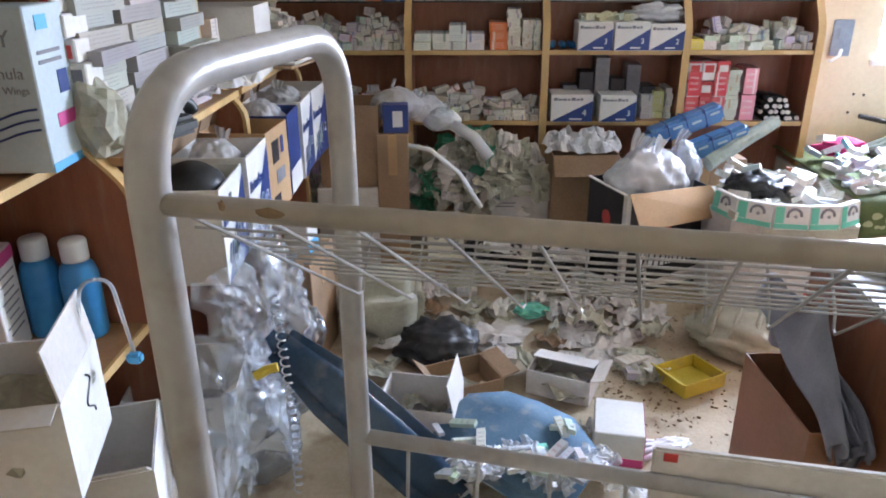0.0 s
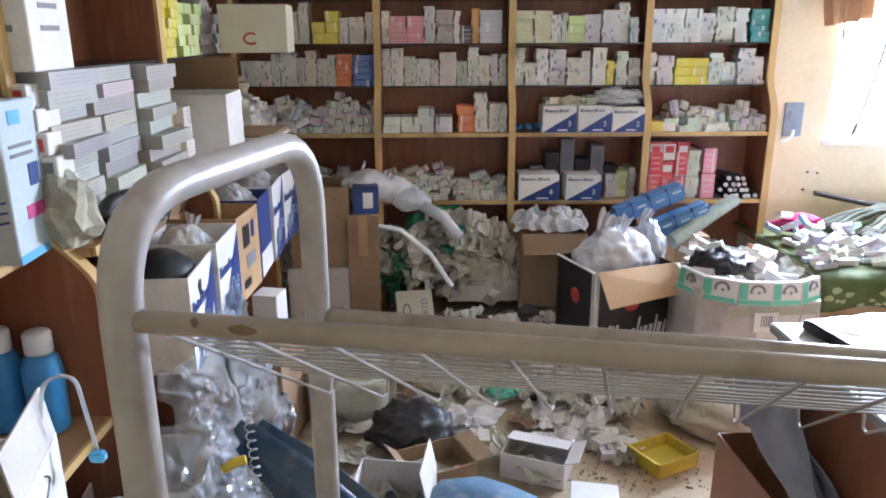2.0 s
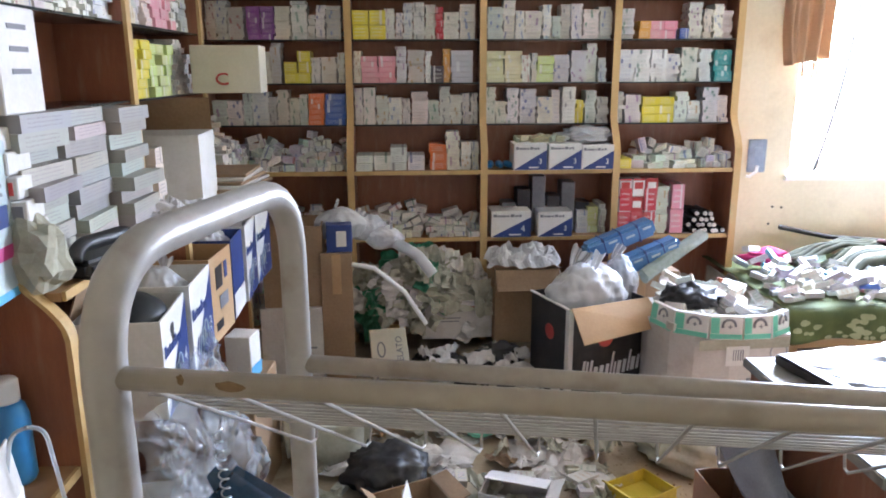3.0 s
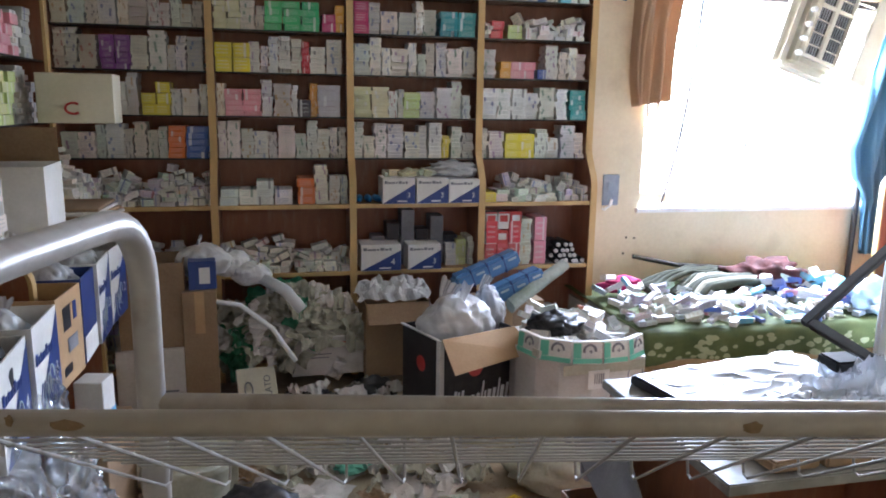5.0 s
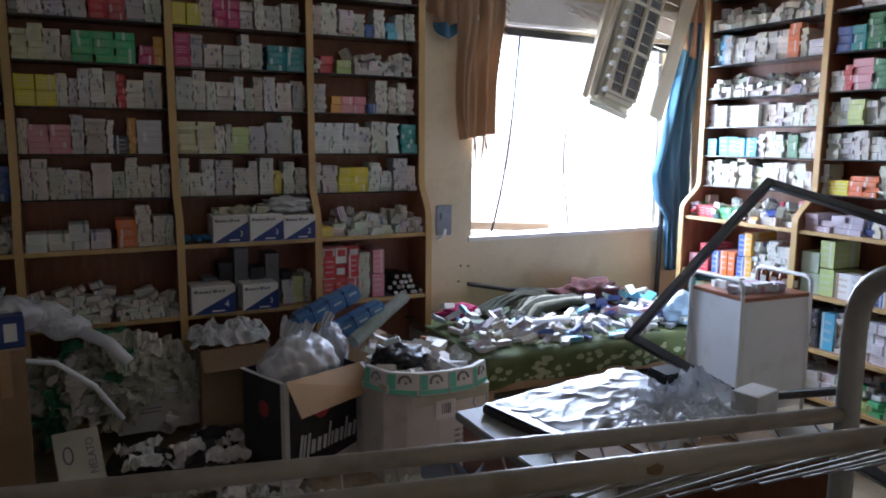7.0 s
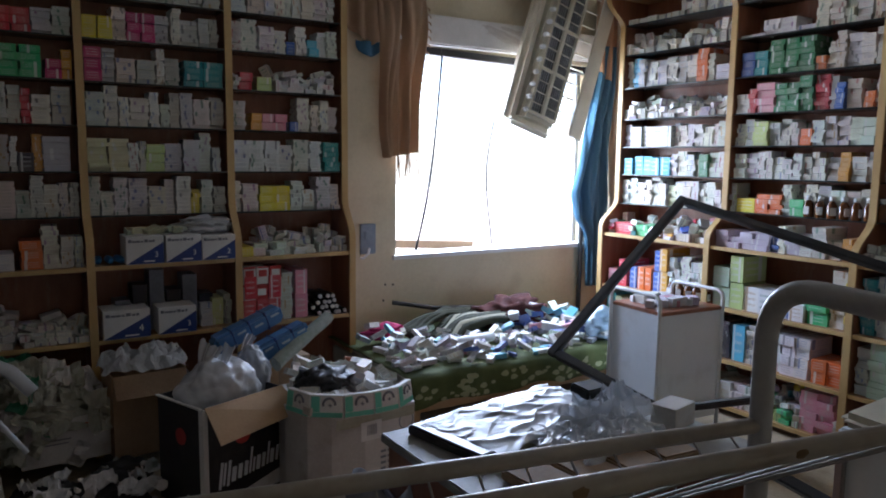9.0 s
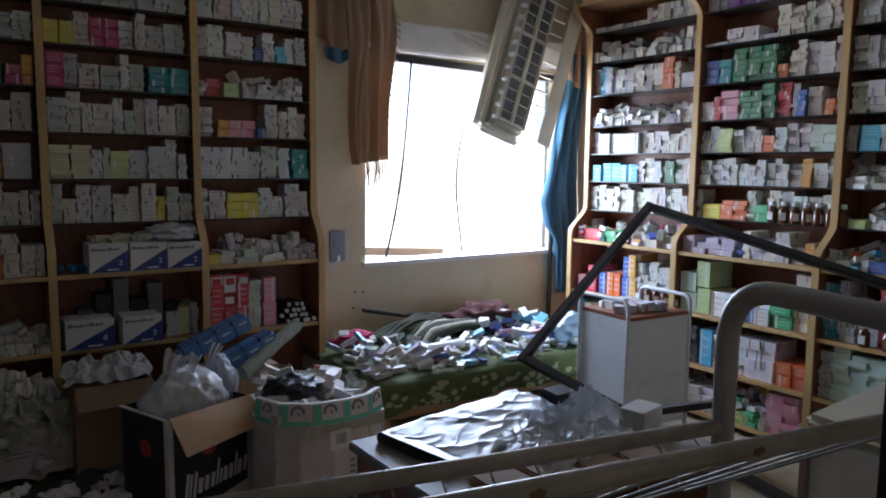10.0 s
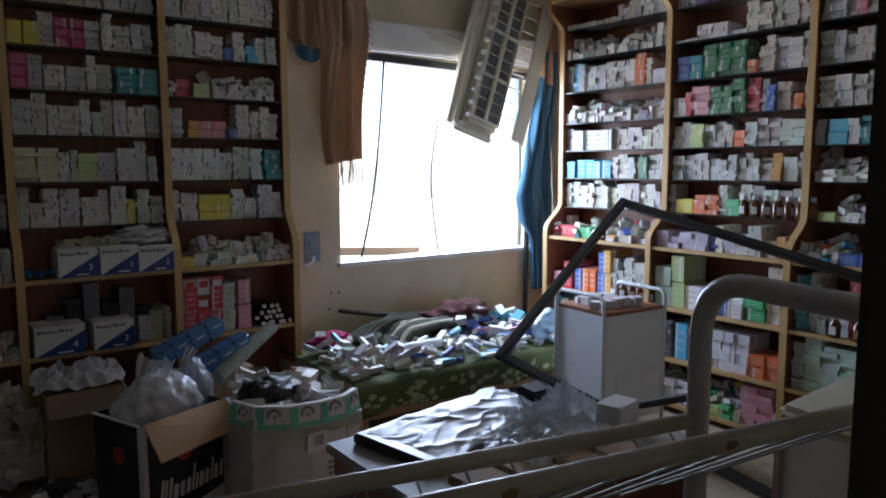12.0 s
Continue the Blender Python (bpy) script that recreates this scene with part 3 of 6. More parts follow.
# ---- shelving along three walls ----
def shelving(name, label, m, dividers, low, high, back, boards, glass, curve=(1.12, 1.36), top=2.8, short=(), flare=None):
    """Divided shelves: wavy cherry dividers with beech fronts, deep boards below and shallow glass above."""
    root = empty(name, label, "shelving", m)
    a, b = curve
    front = [(low, 0.0), (low, a)]
    for k in range(1, 8):
        s = k / 8
        front.append((low + (high - low) * (0.5 - 0.5 * math.cos(math.pi * s)), a + (b - a) * s))
    front.append((high, b))
    if flare:
        front += [(high + (low - high) * (0.5 - 0.5 * math.cos(math.pi * k / 8)), flare[0] + (flare[1] - flare[0]) * k / 8) for k in range(9)]
    front.append((low if flare else high, top))
    for x in dividers:
        prism(front + [(back, top), (back, 0.0)], x - 0.014, x + 0.014, 0).part("divider", CHERRY, root)
        strip = Mesh()
        n = len(front)
        for i in range(n - 1):
            (ya, za), (yb, zb) = front[i], front[i + 1]
            pts = [(x + sx, y + dy, z) for y, z in ((ya, za), (yb, zb)) for sx in (-0.02, 0.02) for dy in (-0.014, -0.0005)]
            strip.poly(pts, [(0, 4, 6, 2), (1, 3, 7, 5), (0, 1, 5, 4), (2, 6, 7, 3), (0, 2, 3, 1), (4, 5, 7, 6)])
        strip.part("edge_strip", EDGE, root, "beech edge strip")
    for x, y in zip(dividers, dividers[1:]):
        Mesh().span((x + 0.015, back - 0.012, 0.02), (y - 0.015, back - 0.002, top)).part("back_panel", CHERRY, root)
        for z in boards:
            lip = high if (x, z) in short else low
            Mesh().span((x + 0.015, lip + 0.012, z - 0.022), (y - 0.015, back - 0.013, z)).part("shelf_board", BEECH_EDGE_DARK, root)
            Mesh().span((x + 0.021, lip + 0.002, z - 0.022), (y - 0.021, lip + 0.0115, z + 0.001)).part("edge_strip", EDGE, root)
        for z in glass:
            Mesh().span((x + 0.015, high + 0.004, z - 0.008), (y - 0.015, back - 0.013, z)).part("glass_shelf", GLASS_SHELF, root, "dusty glass shelf")
    return root


A_DIV, A_LOW, A_HIGH = (-1.17, -0.35, 0.415, 1.185, 1.9), 4.2, 4.31
A_ROWS = [0.1, 0.635, 1.03, 1.288, 1.524, 1.765, 1.995, 2.215, 2.43, 2.66]
shelving("wall_shelving", "cherry and beech pharmacy shelving packed with medicine boxes", None, A_DIV, A_LOW, A_HIGH, 4.498, A_ROWS[:3], A_ROWS[3:])
MB = pose(0, 0, 0, 0, 0, -90)
B_DIV, B_LOW, B_HIGH = (-4.07, -3.11, -2.165, -1.22, -0.28), 3.905, 4.06
B_ROWS = [0.06, 0.357, 0.69, 1.075, 1.294, 1.51, 1.713, 1.916, 2.144, 2.383, 2.6]
shelving("wall_shelving", "cherry and beech pharmacy shelving beside the window, packed with medicines", MB, B_DIV, B_LOW, B_HIGH, 4.298, B_ROWS[:4] + [2.8], B_ROWS[4:], (1.12, 1.32), flare=(2.58, 2.76))
MC = pose(0, 0, 0, 0, 0, 90)
C_DIV, C_LOW, C_HIGH = (0.72, 1.68, 2.64, 3.55), 0.83, 0.97
C_ROWS = [0.08, 0.655, 1.09, 1.5, 1.76, 2.02, 2.28, 2.54]
shelving("wall_shelving", "cherry and beech pharmacy shelving heaped with cartons", MC, C_DIV, C_LOW, C_HIGH, 1.218, C_ROWS[:3], C_ROWS[3:], (0.98, 1.2), short=((0.72, 1.09),))

WHITES = [(0.52, 0.52, 0.5), (0.6, 0.62, 0.6), (0.78, 0.77, 0.74), (0.74, 0.74, 0.73), (0.68, 0.69, 0.7), (0.76, 0.74, 0.68), (0.62, 0.64, 0.66), (0.72, 0.76, 0.74), (0.79, 0.79, 0.79), (0.7, 0.66, 0.62)]
# warm light bounced off wood and walls, put into the carton whites
WHITES = [(r * 1.03, g, b * 0.93) for r, g, b in WHITES]
INKS = [(0.05, 0.08, 0.3), (0.35, 0.04, 0.05), (0.04, 0.2, 0.12), (0.1, 0.1, 0.12), (0.12, 0.2, 0.45), (0.3, 0.12, 0.3), (0.45, 0.25, 0.05), (0.15, 0.15, 0.17)]
COLORS = dict(yellow=(0.72, 0.6, 0.03), orange=(0.75, 0.16, 0.02), red=(0.6, 0.03, 0.05), pink=(0.75, 0.3, 0.36), magenta=(0.5, 0.02, 0.16), green=(0.05, 0.5, 0.18),
              dgreen=(0.02, 0.2, 0.07), teal=(0.02, 0.3, 0.32), blue=(0.04, 0.12, 0.45), sky=(0.1, 0.5, 0.7), purple=(0.22, 0.03, 0.3), cream=(0.68, 0.66, 0.4),
              lime=(0.55, 0.66, 0.25), lilac=(0.55, 0.48, 0.58), dark=(0.06, 0.05, 0.07), amber=(0.7, 0.35, 0.03), white=(0.8, 0.8, 0.78), grey=(0.4, 0.43, 0.47),
              mint=(0.62, 0.75, 0.62))
BRIGHT = ["yellow", "orange", "red", "pink", "green", "teal", "blue", "sky", "lime", "cream", "amber", "lilac"]
rng = random.Random(5)


def shade(c, k=0.06):
    return tuple(max(0.0, v * (1 + rng.uniform(-k, k))) for v in c)


def stack(add, m, x, w, y, depth, z, height, color, bh):
    """A pile of cartons lying on one another, from x over width w, with uneven ends."""
    ink = rng.choice(INKS) if color in WHITES or color == COLORS["white"] else (0.75, 0.75, 0.73)
    top = z
    tint = shade(color)
    bh = min(bh, height * 0.95)
    while top + bh <= z + height:
        add(w * rng.uniform(0.93, 0.985), depth * rng.uniform(0.85, 1.0), bh * 0.96,
            m @ pose(x + w / 2 + rng.uniform(-0.004, 0.004), y + depth / 2 + rng.uniform(-0.012, 0.012), top, 0, 0, rng.uniform(-2.5, 2.5)), tint, ink)
        top += bh


def heap(add, m, x0, x1, y, depth, z, height, colors, size=(0.062, 0.085, 0.03)):
    """Cartons thrown back in short close piles three deep, with some lying askew on top."""
    for layer in (1.0, 0.5, 0.0):
        x = x0 + 0.004
        while x < x1 - 0.02:
            w, d, hh = (size[i] * rng.uniform(0.65, 1.3) for i in range(3))
            if rng.random() < 0.25:
                w, hh = hh * 1.3, w
            w = min(w, x1 - x)
            top = z + 0.001
            reach = height * rng.uniform(0.5, 1.0) * (0.6 + 0.4 * layer)
            tint = shade(rng.choice(colors))
            while top + hh < z + reach or top < z + 0.01:
                if rng.random() < 0.45:
                    tint = shade(rng.choice(colors))
                add(w, d, hh * 0.97, m @ pose(x + w / 2 + rng.uniform(-0.008, 0.008), y + 0.04 + layer * (depth - 0.08) + rng.uniform(-0.012, 0.012), top, 0, 0, rng.uniform(-14, 14)), tint, rng.choice(INKS))
                top += hh
            if rng.random() < 0.5 and top + 0.05 < z + height * 1.15:
                add(w * 1.3, d * 0.7, hh, m @ pose(x + w / 2, y + 0.04 + layer * (depth - 0.08), top + 0.008, rng.uniform(-14, 14), rng.choice((-28, -14, 10, 24)), rng.uniform(-40, 40)), shade(rng.choice(colors)), rng.choice(INKS))
            x += w * rng.uniform(1.0, 1.1)


def fill(m, x0, x1, y, depth, z0, z1, special=(), kind="stack", height=(0.7, 1.0), width=(0.04, 0.1), bh=(0.014, 0.026), bright=0.02, pile=(0.62, 0.9)):
    """Fills a bay of shelving: special is a row of (start, end, colour, height, carton height) in shares of the bay; the rest is whites."""
    rest = Mesh()
    h = z1 - z0 - 0.012
    x0, x1 = x0 + 0.024, x1 - 0.024
    span_ = x1 - x0
    taken = []

    def joined(sx, sy, sz, mm, tint, ink):
        rest.box(sx, sy, sz, mm, tint, ink)
    for a, b, color, top, height_ in special:
        n = max(1, round((b - a) * span_ / 0.09))
        for k in range(n):
            w = (b - a) * span_ / n
            stack(joined, m, x0 + a * span_ + k * w, w, y, depth, z0, h * top * rng.uniform(0.9, 1.02), COLORS[color], height_)
        taken.append((x0 + a * span_, x0 + b * span_))
    x = x0
    while x < x1 - 0.03:
        hit = [t for t in taken if t[0] - 0.03 < x < t[1]]
        if hit:
            x = hit[0][1]
            continue
        w = rng.uniform(*width)
        end = min([t[0] for t in taken if t[0] > x] + [x1])
        w = min(w, end - x)
        if w < 0.03:
            x += w + 0.001
            continue
        if kind == "heap":
            w = min(end - x, 0.4)
            heap(joined, m, x, x + w, y, depth, z0, h * rng.uniform(*pile), WHITES + WHITES + [COLORS["lilac"], COLORS["mint"]] + ([COLORS[k] for k in BRIGHT] if bright > 0.1 else []))
        else:
            stack(joined, m, x, w, y + rng.uniform(0, 0.03), depth - 0.03, z0, h * rng.uniform(*height), COLORS[rng.choice(BRIGHT)] if rng.random() < bright else rng.choice(WHITES), rng.uniform(*bh))
        x += w + rng.uniform(0, 0.006)
    if rest.v:
        rest.thing("medicine_boxes", CARTON, "close-packed white printed medicine cartons on a shelf", "medicine boxes", kind="stuff")


ID = Matrix()
SPEC_A = {
    (0, 3): [(0.72, 0.84, "orange", 0.9, 0.03), (0.84, 1.0, "blue", 0.85, 0.035)], (0, 4): [(0.55, 0.75, "yellow", 0.85, 0.06)], (0, 5): [(0.3, 0.5, "purple", 0.9, 0.03)],
    (1, 2): [(0.0, 0.56, "white", 0.55, 0.045), (0.6, 0.74, "orange", 0.72, 0.05)],
    (1, 4): [(0.06, 0.34, "pink", 0.75, 0.03), (0.62, 0.72, "dark", 0.5, 0.12), (0.78, 0.96, "lilac", 0.9, 0.03)],
    (1, 5): [(0.0, 0.26, "yellow", 0.9, 0.08), (0.66, 0.72, "red", 0.92, 0.035)],
    (1, 6): [(0.0, 0.2, "cream", 0.9, 0.03), (0.38, 0.8, "green", 0.95, 0.04), (0.82, 0.93, "magenta", 0.7, 0.05), (0.93, 1.0, "amber", 0.9, 0.05)],
    (1, 7): [(0.5, 0.75, "red", 0.8, 0.04)],
    (2, 4): [(0.0, 0.28, "cream", 0.88, 0.022), (0.4, 0.54, "lime", 0.85, 0.05)],
    (2, 6): [(0.0, 0.12, "magenta", 0.9, 0.06), (0.7, 1.0, "teal", 0.85, 0.035)], (2, 7): [(0.0, 0.2, "yellow", 0.8, 0.06), (0.3, 0.5, "magenta", 0.9, 0.05)],
    (3, 1): [(0.02, 0.36, "red", 0.8, 0.14), (0.5, 0.62, "pink", 0.85, 0.15), (0.62, 1.0, "dark", 0.02, 0.2)],
    (3, 2): [(0.0, 0.12, "yellow", 0.5, 0.06)],
    (3, 3): [(0.22, 0.52, "yellow", 0.8, 0.05)], (3, 4): [(0.0, 0.42, "white", 0.92, 0.026), (0.84, 1.0, "teal", 0.85, 0.03)],
    (3, 5): [(0.16, 0.26, "amber", 0.7, 0.05), (0.26, 0.5, "pink", 0.62, 0.05), (0.52, 0.6, "blue", 0.4, 0.06)],
    (3, 6): [(0.06, 0.18, "red", 0.6, 0.05), (0.22, 0.36, "lime", 0.55, 0.04)], (3, 7): [(0.5, 0.58, "blue", 0.8, 0.08), (0.7, 0.8, "sky", 0.6, 0.05)],
}
HEAPS_A = {(1, 1), (3, 2), (0, 2), (0, 1), (3, 6)}
for c in range(4):
    for r in range(1, 9):
        if (c, r) in ((2, 1), (2, 2)):
            continue
        low = r < 3
        y = (A_LOW + 0.03) if low else A_HIGH + 0.012
        fill(ID, A_DIV[c], A_DIV[c + 1], y, 0.2 if low else 0.16, A_ROWS[r], A_ROWS[r + 1], SPEC_A.get((c, r), ()), "heap" if (c, r) in HEAPS_A else "stack", height=(0.62, 1.0), pile=(0.38, 0.55) if r == 1 else (0.55, 0.8))

SPEC_B = {
    (0, 2): [(0.02, 0.12, "pink", 0.5, 0.12), (0.14, 0.24, "red", 0.6, 0.1), (0.26, 0.33, "blue", 0.55, 0.16), (0.34, 0.41, "orange", 0.58, 0.17), (0.42, 0.49, "orange", 0.55, 0.17), (0.5, 0.57, "blue", 0.85, 0.15), (0.57, 0.64, "amber", 0.95, 0.16)],
    (0, 3): [(0.05, 0.25, "red", 0.45, 0.09), (0.3, 0.42, "green", 0.5, 0.04)],
    (0, 5): [(0.02, 0.48, "sky", 0.75, 0.14), (0.75, 0.83, "dgreen", 0.8, 0.05)],
    (0, 6): [(0.08, 0.5, "white", 0.9, 0.15)],
    (1, 0): [(0.1, 0.4, "white", 0.6, 0.05), (0.72, 0.95, "pink", 0.9, 0.04)],
    (1, 1): [(0.0, 0.16, "dark", 0.8, 0.02), (0.18, 0.28, "sky", 0.85, 0.24), (0.46, 0.76, "white", 0.95, 0.06), (0.78, 0.98, "orange", 0.5, 0.07)],
    (1, 2): [(0.0, 0.14, "mint", 0.8, 0.13), (0.14, 0.25, "lime", 0.95, 0.17), (0.25, 0.5, "white", 0.92, 0.16), (0.5, 0.6, "blue", 0.5, 0.08), (0.6, 0.7, "white", 0.6, 0.1), (0.72, 0.86, "green", 0.62, 0.08)],
    (1, 3): [(0.0, 0.42, "lilac", 0.55, 0.035)],
    (1, 4): [(0.04, 0.2, "yellow", 0.5, 0.1), (0.2, 0.4, "orange", 0.75, 0.03), (0.46, 0.56, "green", 0.55, 0.05)],
    (1, 6): [(0.15, 0.26, "lime", 0.85, 0.03), (0.5, 0.58, "orange", 0.85, 0.05), (0.9, 0.98, "mint", 0.9, 0.05)],
    (1, 7): [(0.0, 0.1, "white", 0.7, 0.03), (0.1, 0.16, "red", 0.85, 0.03), (0.16, 0.3, "pink", 0.95, 0.045), (0.3, 0.57, "dgreen", 1.0, 0.034), (0.72, 0.78, "blue", 0.8, 0.03), (0.9, 0.96, "orange", 0.5, 0.03)],
    (1, 8): [(0.02, 0.12, "blue", 0.88, 0.05), (0.12, 0.22, "teal", 0.85, 0.05), (0.24, 0.56, "dgreen", 1.0, 0.034), (0.57, 0.64, "orange", 0.45, 0.04)],
    (1, 9): [(0.0, 0.18, "white", 0.12, 0.02), (0.18, 0.42, "white", 0.5, 0.03), (0.42, 0.56, "white", 0.3, 0.03)],
    (1, 10): [(0.16, 0.6, "purple", 0.85, 0.06)],
    (0, 8): [(0.86, 1.0, "white", 0.6, 0.05)],
    (0, 10): [(0.0, 0.5, "white", 0.4, 0.04)],
    (2, 3): [(0.25, 0.6, "blue", 0.5, 0.06)], (2, 4): [(0.0, 0.15, "lime", 0.4, 0.05), (0.4, 0.75, "blue", 0.85, 0.14)], (2, 6): [(0.08, 0.2, "sky", 0.8, 0.07)],
    (2, 7): [(0.7, 0.9, "blue", 0.6, 0.05)], (2, 8): [(0.7, 0.9, "yellow", 0.4, 0.05)], (2, 2): [(0.2, 0.32, "white", 0.62, 0.2), (0.5, 0.7, "sky", 0.7, 0.2), (0.75, 0.9, "amber", 0.6, 0.2)],
    (2, 1): [(0.08, 0.5, "mint", 0.95, 0.03)],
}
HEAPS_B = {(0, 9), (2, 3), (2, 5), (0, 7), (0, 3), (2, 4), (1, 0)}
for c in range(4):
    for r in range(0, 11):
        low = r < 4
        y = (B_LOW + 0.04) if low else B_HIGH + 0.015
        fill(MB, B_DIV[c], B_DIV[c + 1], y, 0.24 if low else 0.18, B_ROWS[r], (B_ROWS + [2.77])[r + 1], SPEC_B.get((c, r), ()), "heap" if (c, r) in HEAPS_B else "stack",
             height=(0.55, 0.92) if low else (0.78, 1.0), bh=(0.018, 0.045), width=(0.04, 0.09), bright=0.34 if low else 0.06)

SPEC_C = {(2, 3): [(0.05, 0.28, "yellow", 0.95, 0.035), (0.3, 0.6, "lime", 0.95, 0.04)], (2, 4): [(0.4, 0.7, "pink", 0.8, 0.04)], (2, 5): [(0.2, 0.6, "purple", 0.8, 0.04)]}
for c in range(3):
    for r in range(3, 7):
        if (c, r) == (1, 3):
            continue
        fill(MC, C_DIV[c], C_DIV[c + 1], C_HIGH + 0.015, 0.2, C_ROWS[r], C_ROWS[r + 1], SPEC_C.get((c, r), ()))


# ---- plaster bandage cartons with their diagonal blue fronts ----
def letters(text, size, material, parent, m, name="lettering"):
    cu = bpy.data.curves.new(name, "FONT")
    cu.body, cu.size, cu.align_x, cu.align_y, cu.extrude = text, size, "CENTER", "CENTER", 0.0006
    tmp = new("tmp", cu)
    me = bpy.data.meshes.new_from_object(tmp.evaluated_get(bpy.context.evaluated_depsgraph_get()))
    bpy.data.objects.remove(tmp)
    me.materials.clear()
    me.materials.append(material)
    ob = new(name, me)
    ob.parent, ob.matrix_basis = parent, m
    return ob


def bandage_carton(m, digit, w=0.195, h=0.15, d=0.2):
    """Front at local y = -d/2."""
    root = empty("bandage_carton", "white plaster bandage carton with a blue diagonal front", "carton", m, "bandage cartons")
    part("carton", rounded(w, d, h, 0.002, 1), WHITE_CARD, root)
    f = -d / 2 - 0.0012
    Mesh().poly([(-w / 2, f, 0.002), (w / 2, f, 0.002), (w / 2, f, h * 0.78)], [(0, 1, 2)]).part("blue_print", NAVY_PRINT, root, "navy blue diagonal print")
    for x, bw, bh in ((-0.4, 0.09, 0.11), (-0.29, 0.1, 0.075), (-0.18, 0.1, 0.075), (-0.08, 0.06, 0.075), (0.03, 0.1, 0.11), (0.14, 0.08, 0.075), (0.23, 0.06, 0.095)):
        Mesh().box(w * bw, 0.001, h * bh, pose(w * x, f - 0.0006, h * 0.78)).part("print_bar", GREY_PRINT, root)
    letters(digit, w * 0.22, WHITE_PLASTIC, root, pose(w * 0.3, f - 0.0016, h * 0.33, 90))
    Mesh().box(w * 0.3, 0.001, h * 0.05, pose(w * 0.1, f - 0.001, h * 0.08)).part("print_bar", WHITE_PLASTIC, root)
    return root


for x, z, d, w, h in ((0.575, 0.638, "4", 0.235, 0.155), (0.835, 0.638, "3", 0.2, 0.15), (0.68, 1.033, "3", 0.19, 0.15), (0.88, 1.033, "3", 0.19, 0.15), (1.07, 1.033, "2", 0.185, 0.14)):
    bandage_carton(pose(x, A_LOW + 0.075, z, 0, 0, 0), d, w, h)

# ---- white tube trolley with slanted wire shelf ----
ang = -10.5
TR = pose(-0.17, 0.95, 0, 0, 0, ang)
LEN, DEEP, R0, SKEW, SAG = 1.195, 0.395, 0.018, -0.022, 0.028
trolley = empty("wire_trolley", "chipped cream enamel tube trolley with slanted wire shelf", "trolley", TR)
for x, top in ((0.0, 1.455), (LEN, 1.455 - SAG)):
    part("end_arch", tube_mesh(arc([(x, 0, 0.05), (x, 0, top), (x + SKEW, -DEEP, top), (x + SKEW, -DEEP, 0.05)], 0.1, 8), R0, 16), TUBE, trolley, smooth=True)
    for y in (0, -DEEP):
        part("caster", lathe([(0.02, 0), (0.025, 0.01), (0.025, 0.04), (0.015, 0.06)], 14), BLACK_PLASTIC, trolley, m=pose(x + (SKEW if y else 0), y, 0))
part("near_rail", tube_mesh([(SKEW, -DEEP, 1.358), (LEN + SKEW, -DEEP, 1.355)], 0.01, 16), RAIL, trolley, smooth=True)
part("far_rail", tube_mesh([(0, 0, 1.208), (LEN, 0, 1.194)], 0.0125, 16), RAIL, trolley, smooth=True)
part("low_rail", tube_mesh([(0, 0, 0.845), (LEN, 0, 0.845 - SAG)], 0.0125, 14), TUBE, trolley, smooth=True)
part("low_rail", tube_mesh([(SKEW, -DEEP, 0.845), (LEN + SKEW, -DEEP, 0.845 - SAG)], 0.0125, 14), TUBE, trolley, smooth=True)
for x, y, z, w in ((0.11, -DEEP - 0.0095, 1.362, 0.013), (0.07, -DEEP - 0.0095, 1.366, 0.003), (0.62, -DEEP - 0.0095, 1.36, 0.009), (0.85, -DEEP - 0.0095, 1.359, 0.008)):
    part("chipped_paint", lump(w, 0.0012, 0.0045, 0.4, 3, 2, int(x * 50), flat=False), BROWN_RUBBLE, trolley, m=pose(x + SKEW, y, z - 0.006))
for k in range(8):
    s = k / 7
    y = -DEEP + 0.06 + s * (DEEP - 0.12)
    part("wire", tube_mesh([(SKEW * (1 - s), y, 1.315 - 0.165 * s), (LEN + SKEW * (1 - s), y, 1.315 - 0.165 * s + 0.01)], 0.0015, 6), WIRE, trolley)
for k in range(16):
    x = 0.03 + k * 0.0725
    d = -0.012 * x / LEN
    part("cross_wire", tube_mesh([(x + SKEW, -DEEP + 0.01, 1.345 - 0.005 * x / LEN), (x + 0.008, -0.075, 1.13 - d), (x + 0.01, -0.06, 1.128 - d), (x + 0.01, -0.055, 1.145 - d), (x + 0.01, -0.005, 1.2 - 0.014 * x / LEN)], 0.0019, 6), WIRE, trolley)
for k in range(9):
    x = 0.08 + k * 0.11
    part("wire", tube_mesh([(x, 0, 0.845), (x, -0.02, 0.7), (x, -DEEP, 0.7)], 0.003, 6), WIRE, trolley)
for k in range(6):
    part("wire", tube_mesh([(0.02, -0.02 - 0.07 * k, 0.7), (LEN - 0.02, -0.02 - 0.07 * k, 0.7)], 0.003, 6), WIRE, trolley)

# dark door leaf beside the camera
door = empty("door_1", "dark wooden door leaf standing open", "door", pose(0.448, 0.243, 0, 0, 0, -72), kind="structure")
part("door_leaf", rounded(0.8, 0.04, 2.05, 0.004, 2, pose(0.4, -0.02, 0.0)), DARK_WOOD, door)
part("door_handle", tube_mesh([(0.06, 0.0, 1.0), (0.06, 0.04, 1.0), (0.16, 0.04, 1.0)], 0.008, 8), METAL, door)

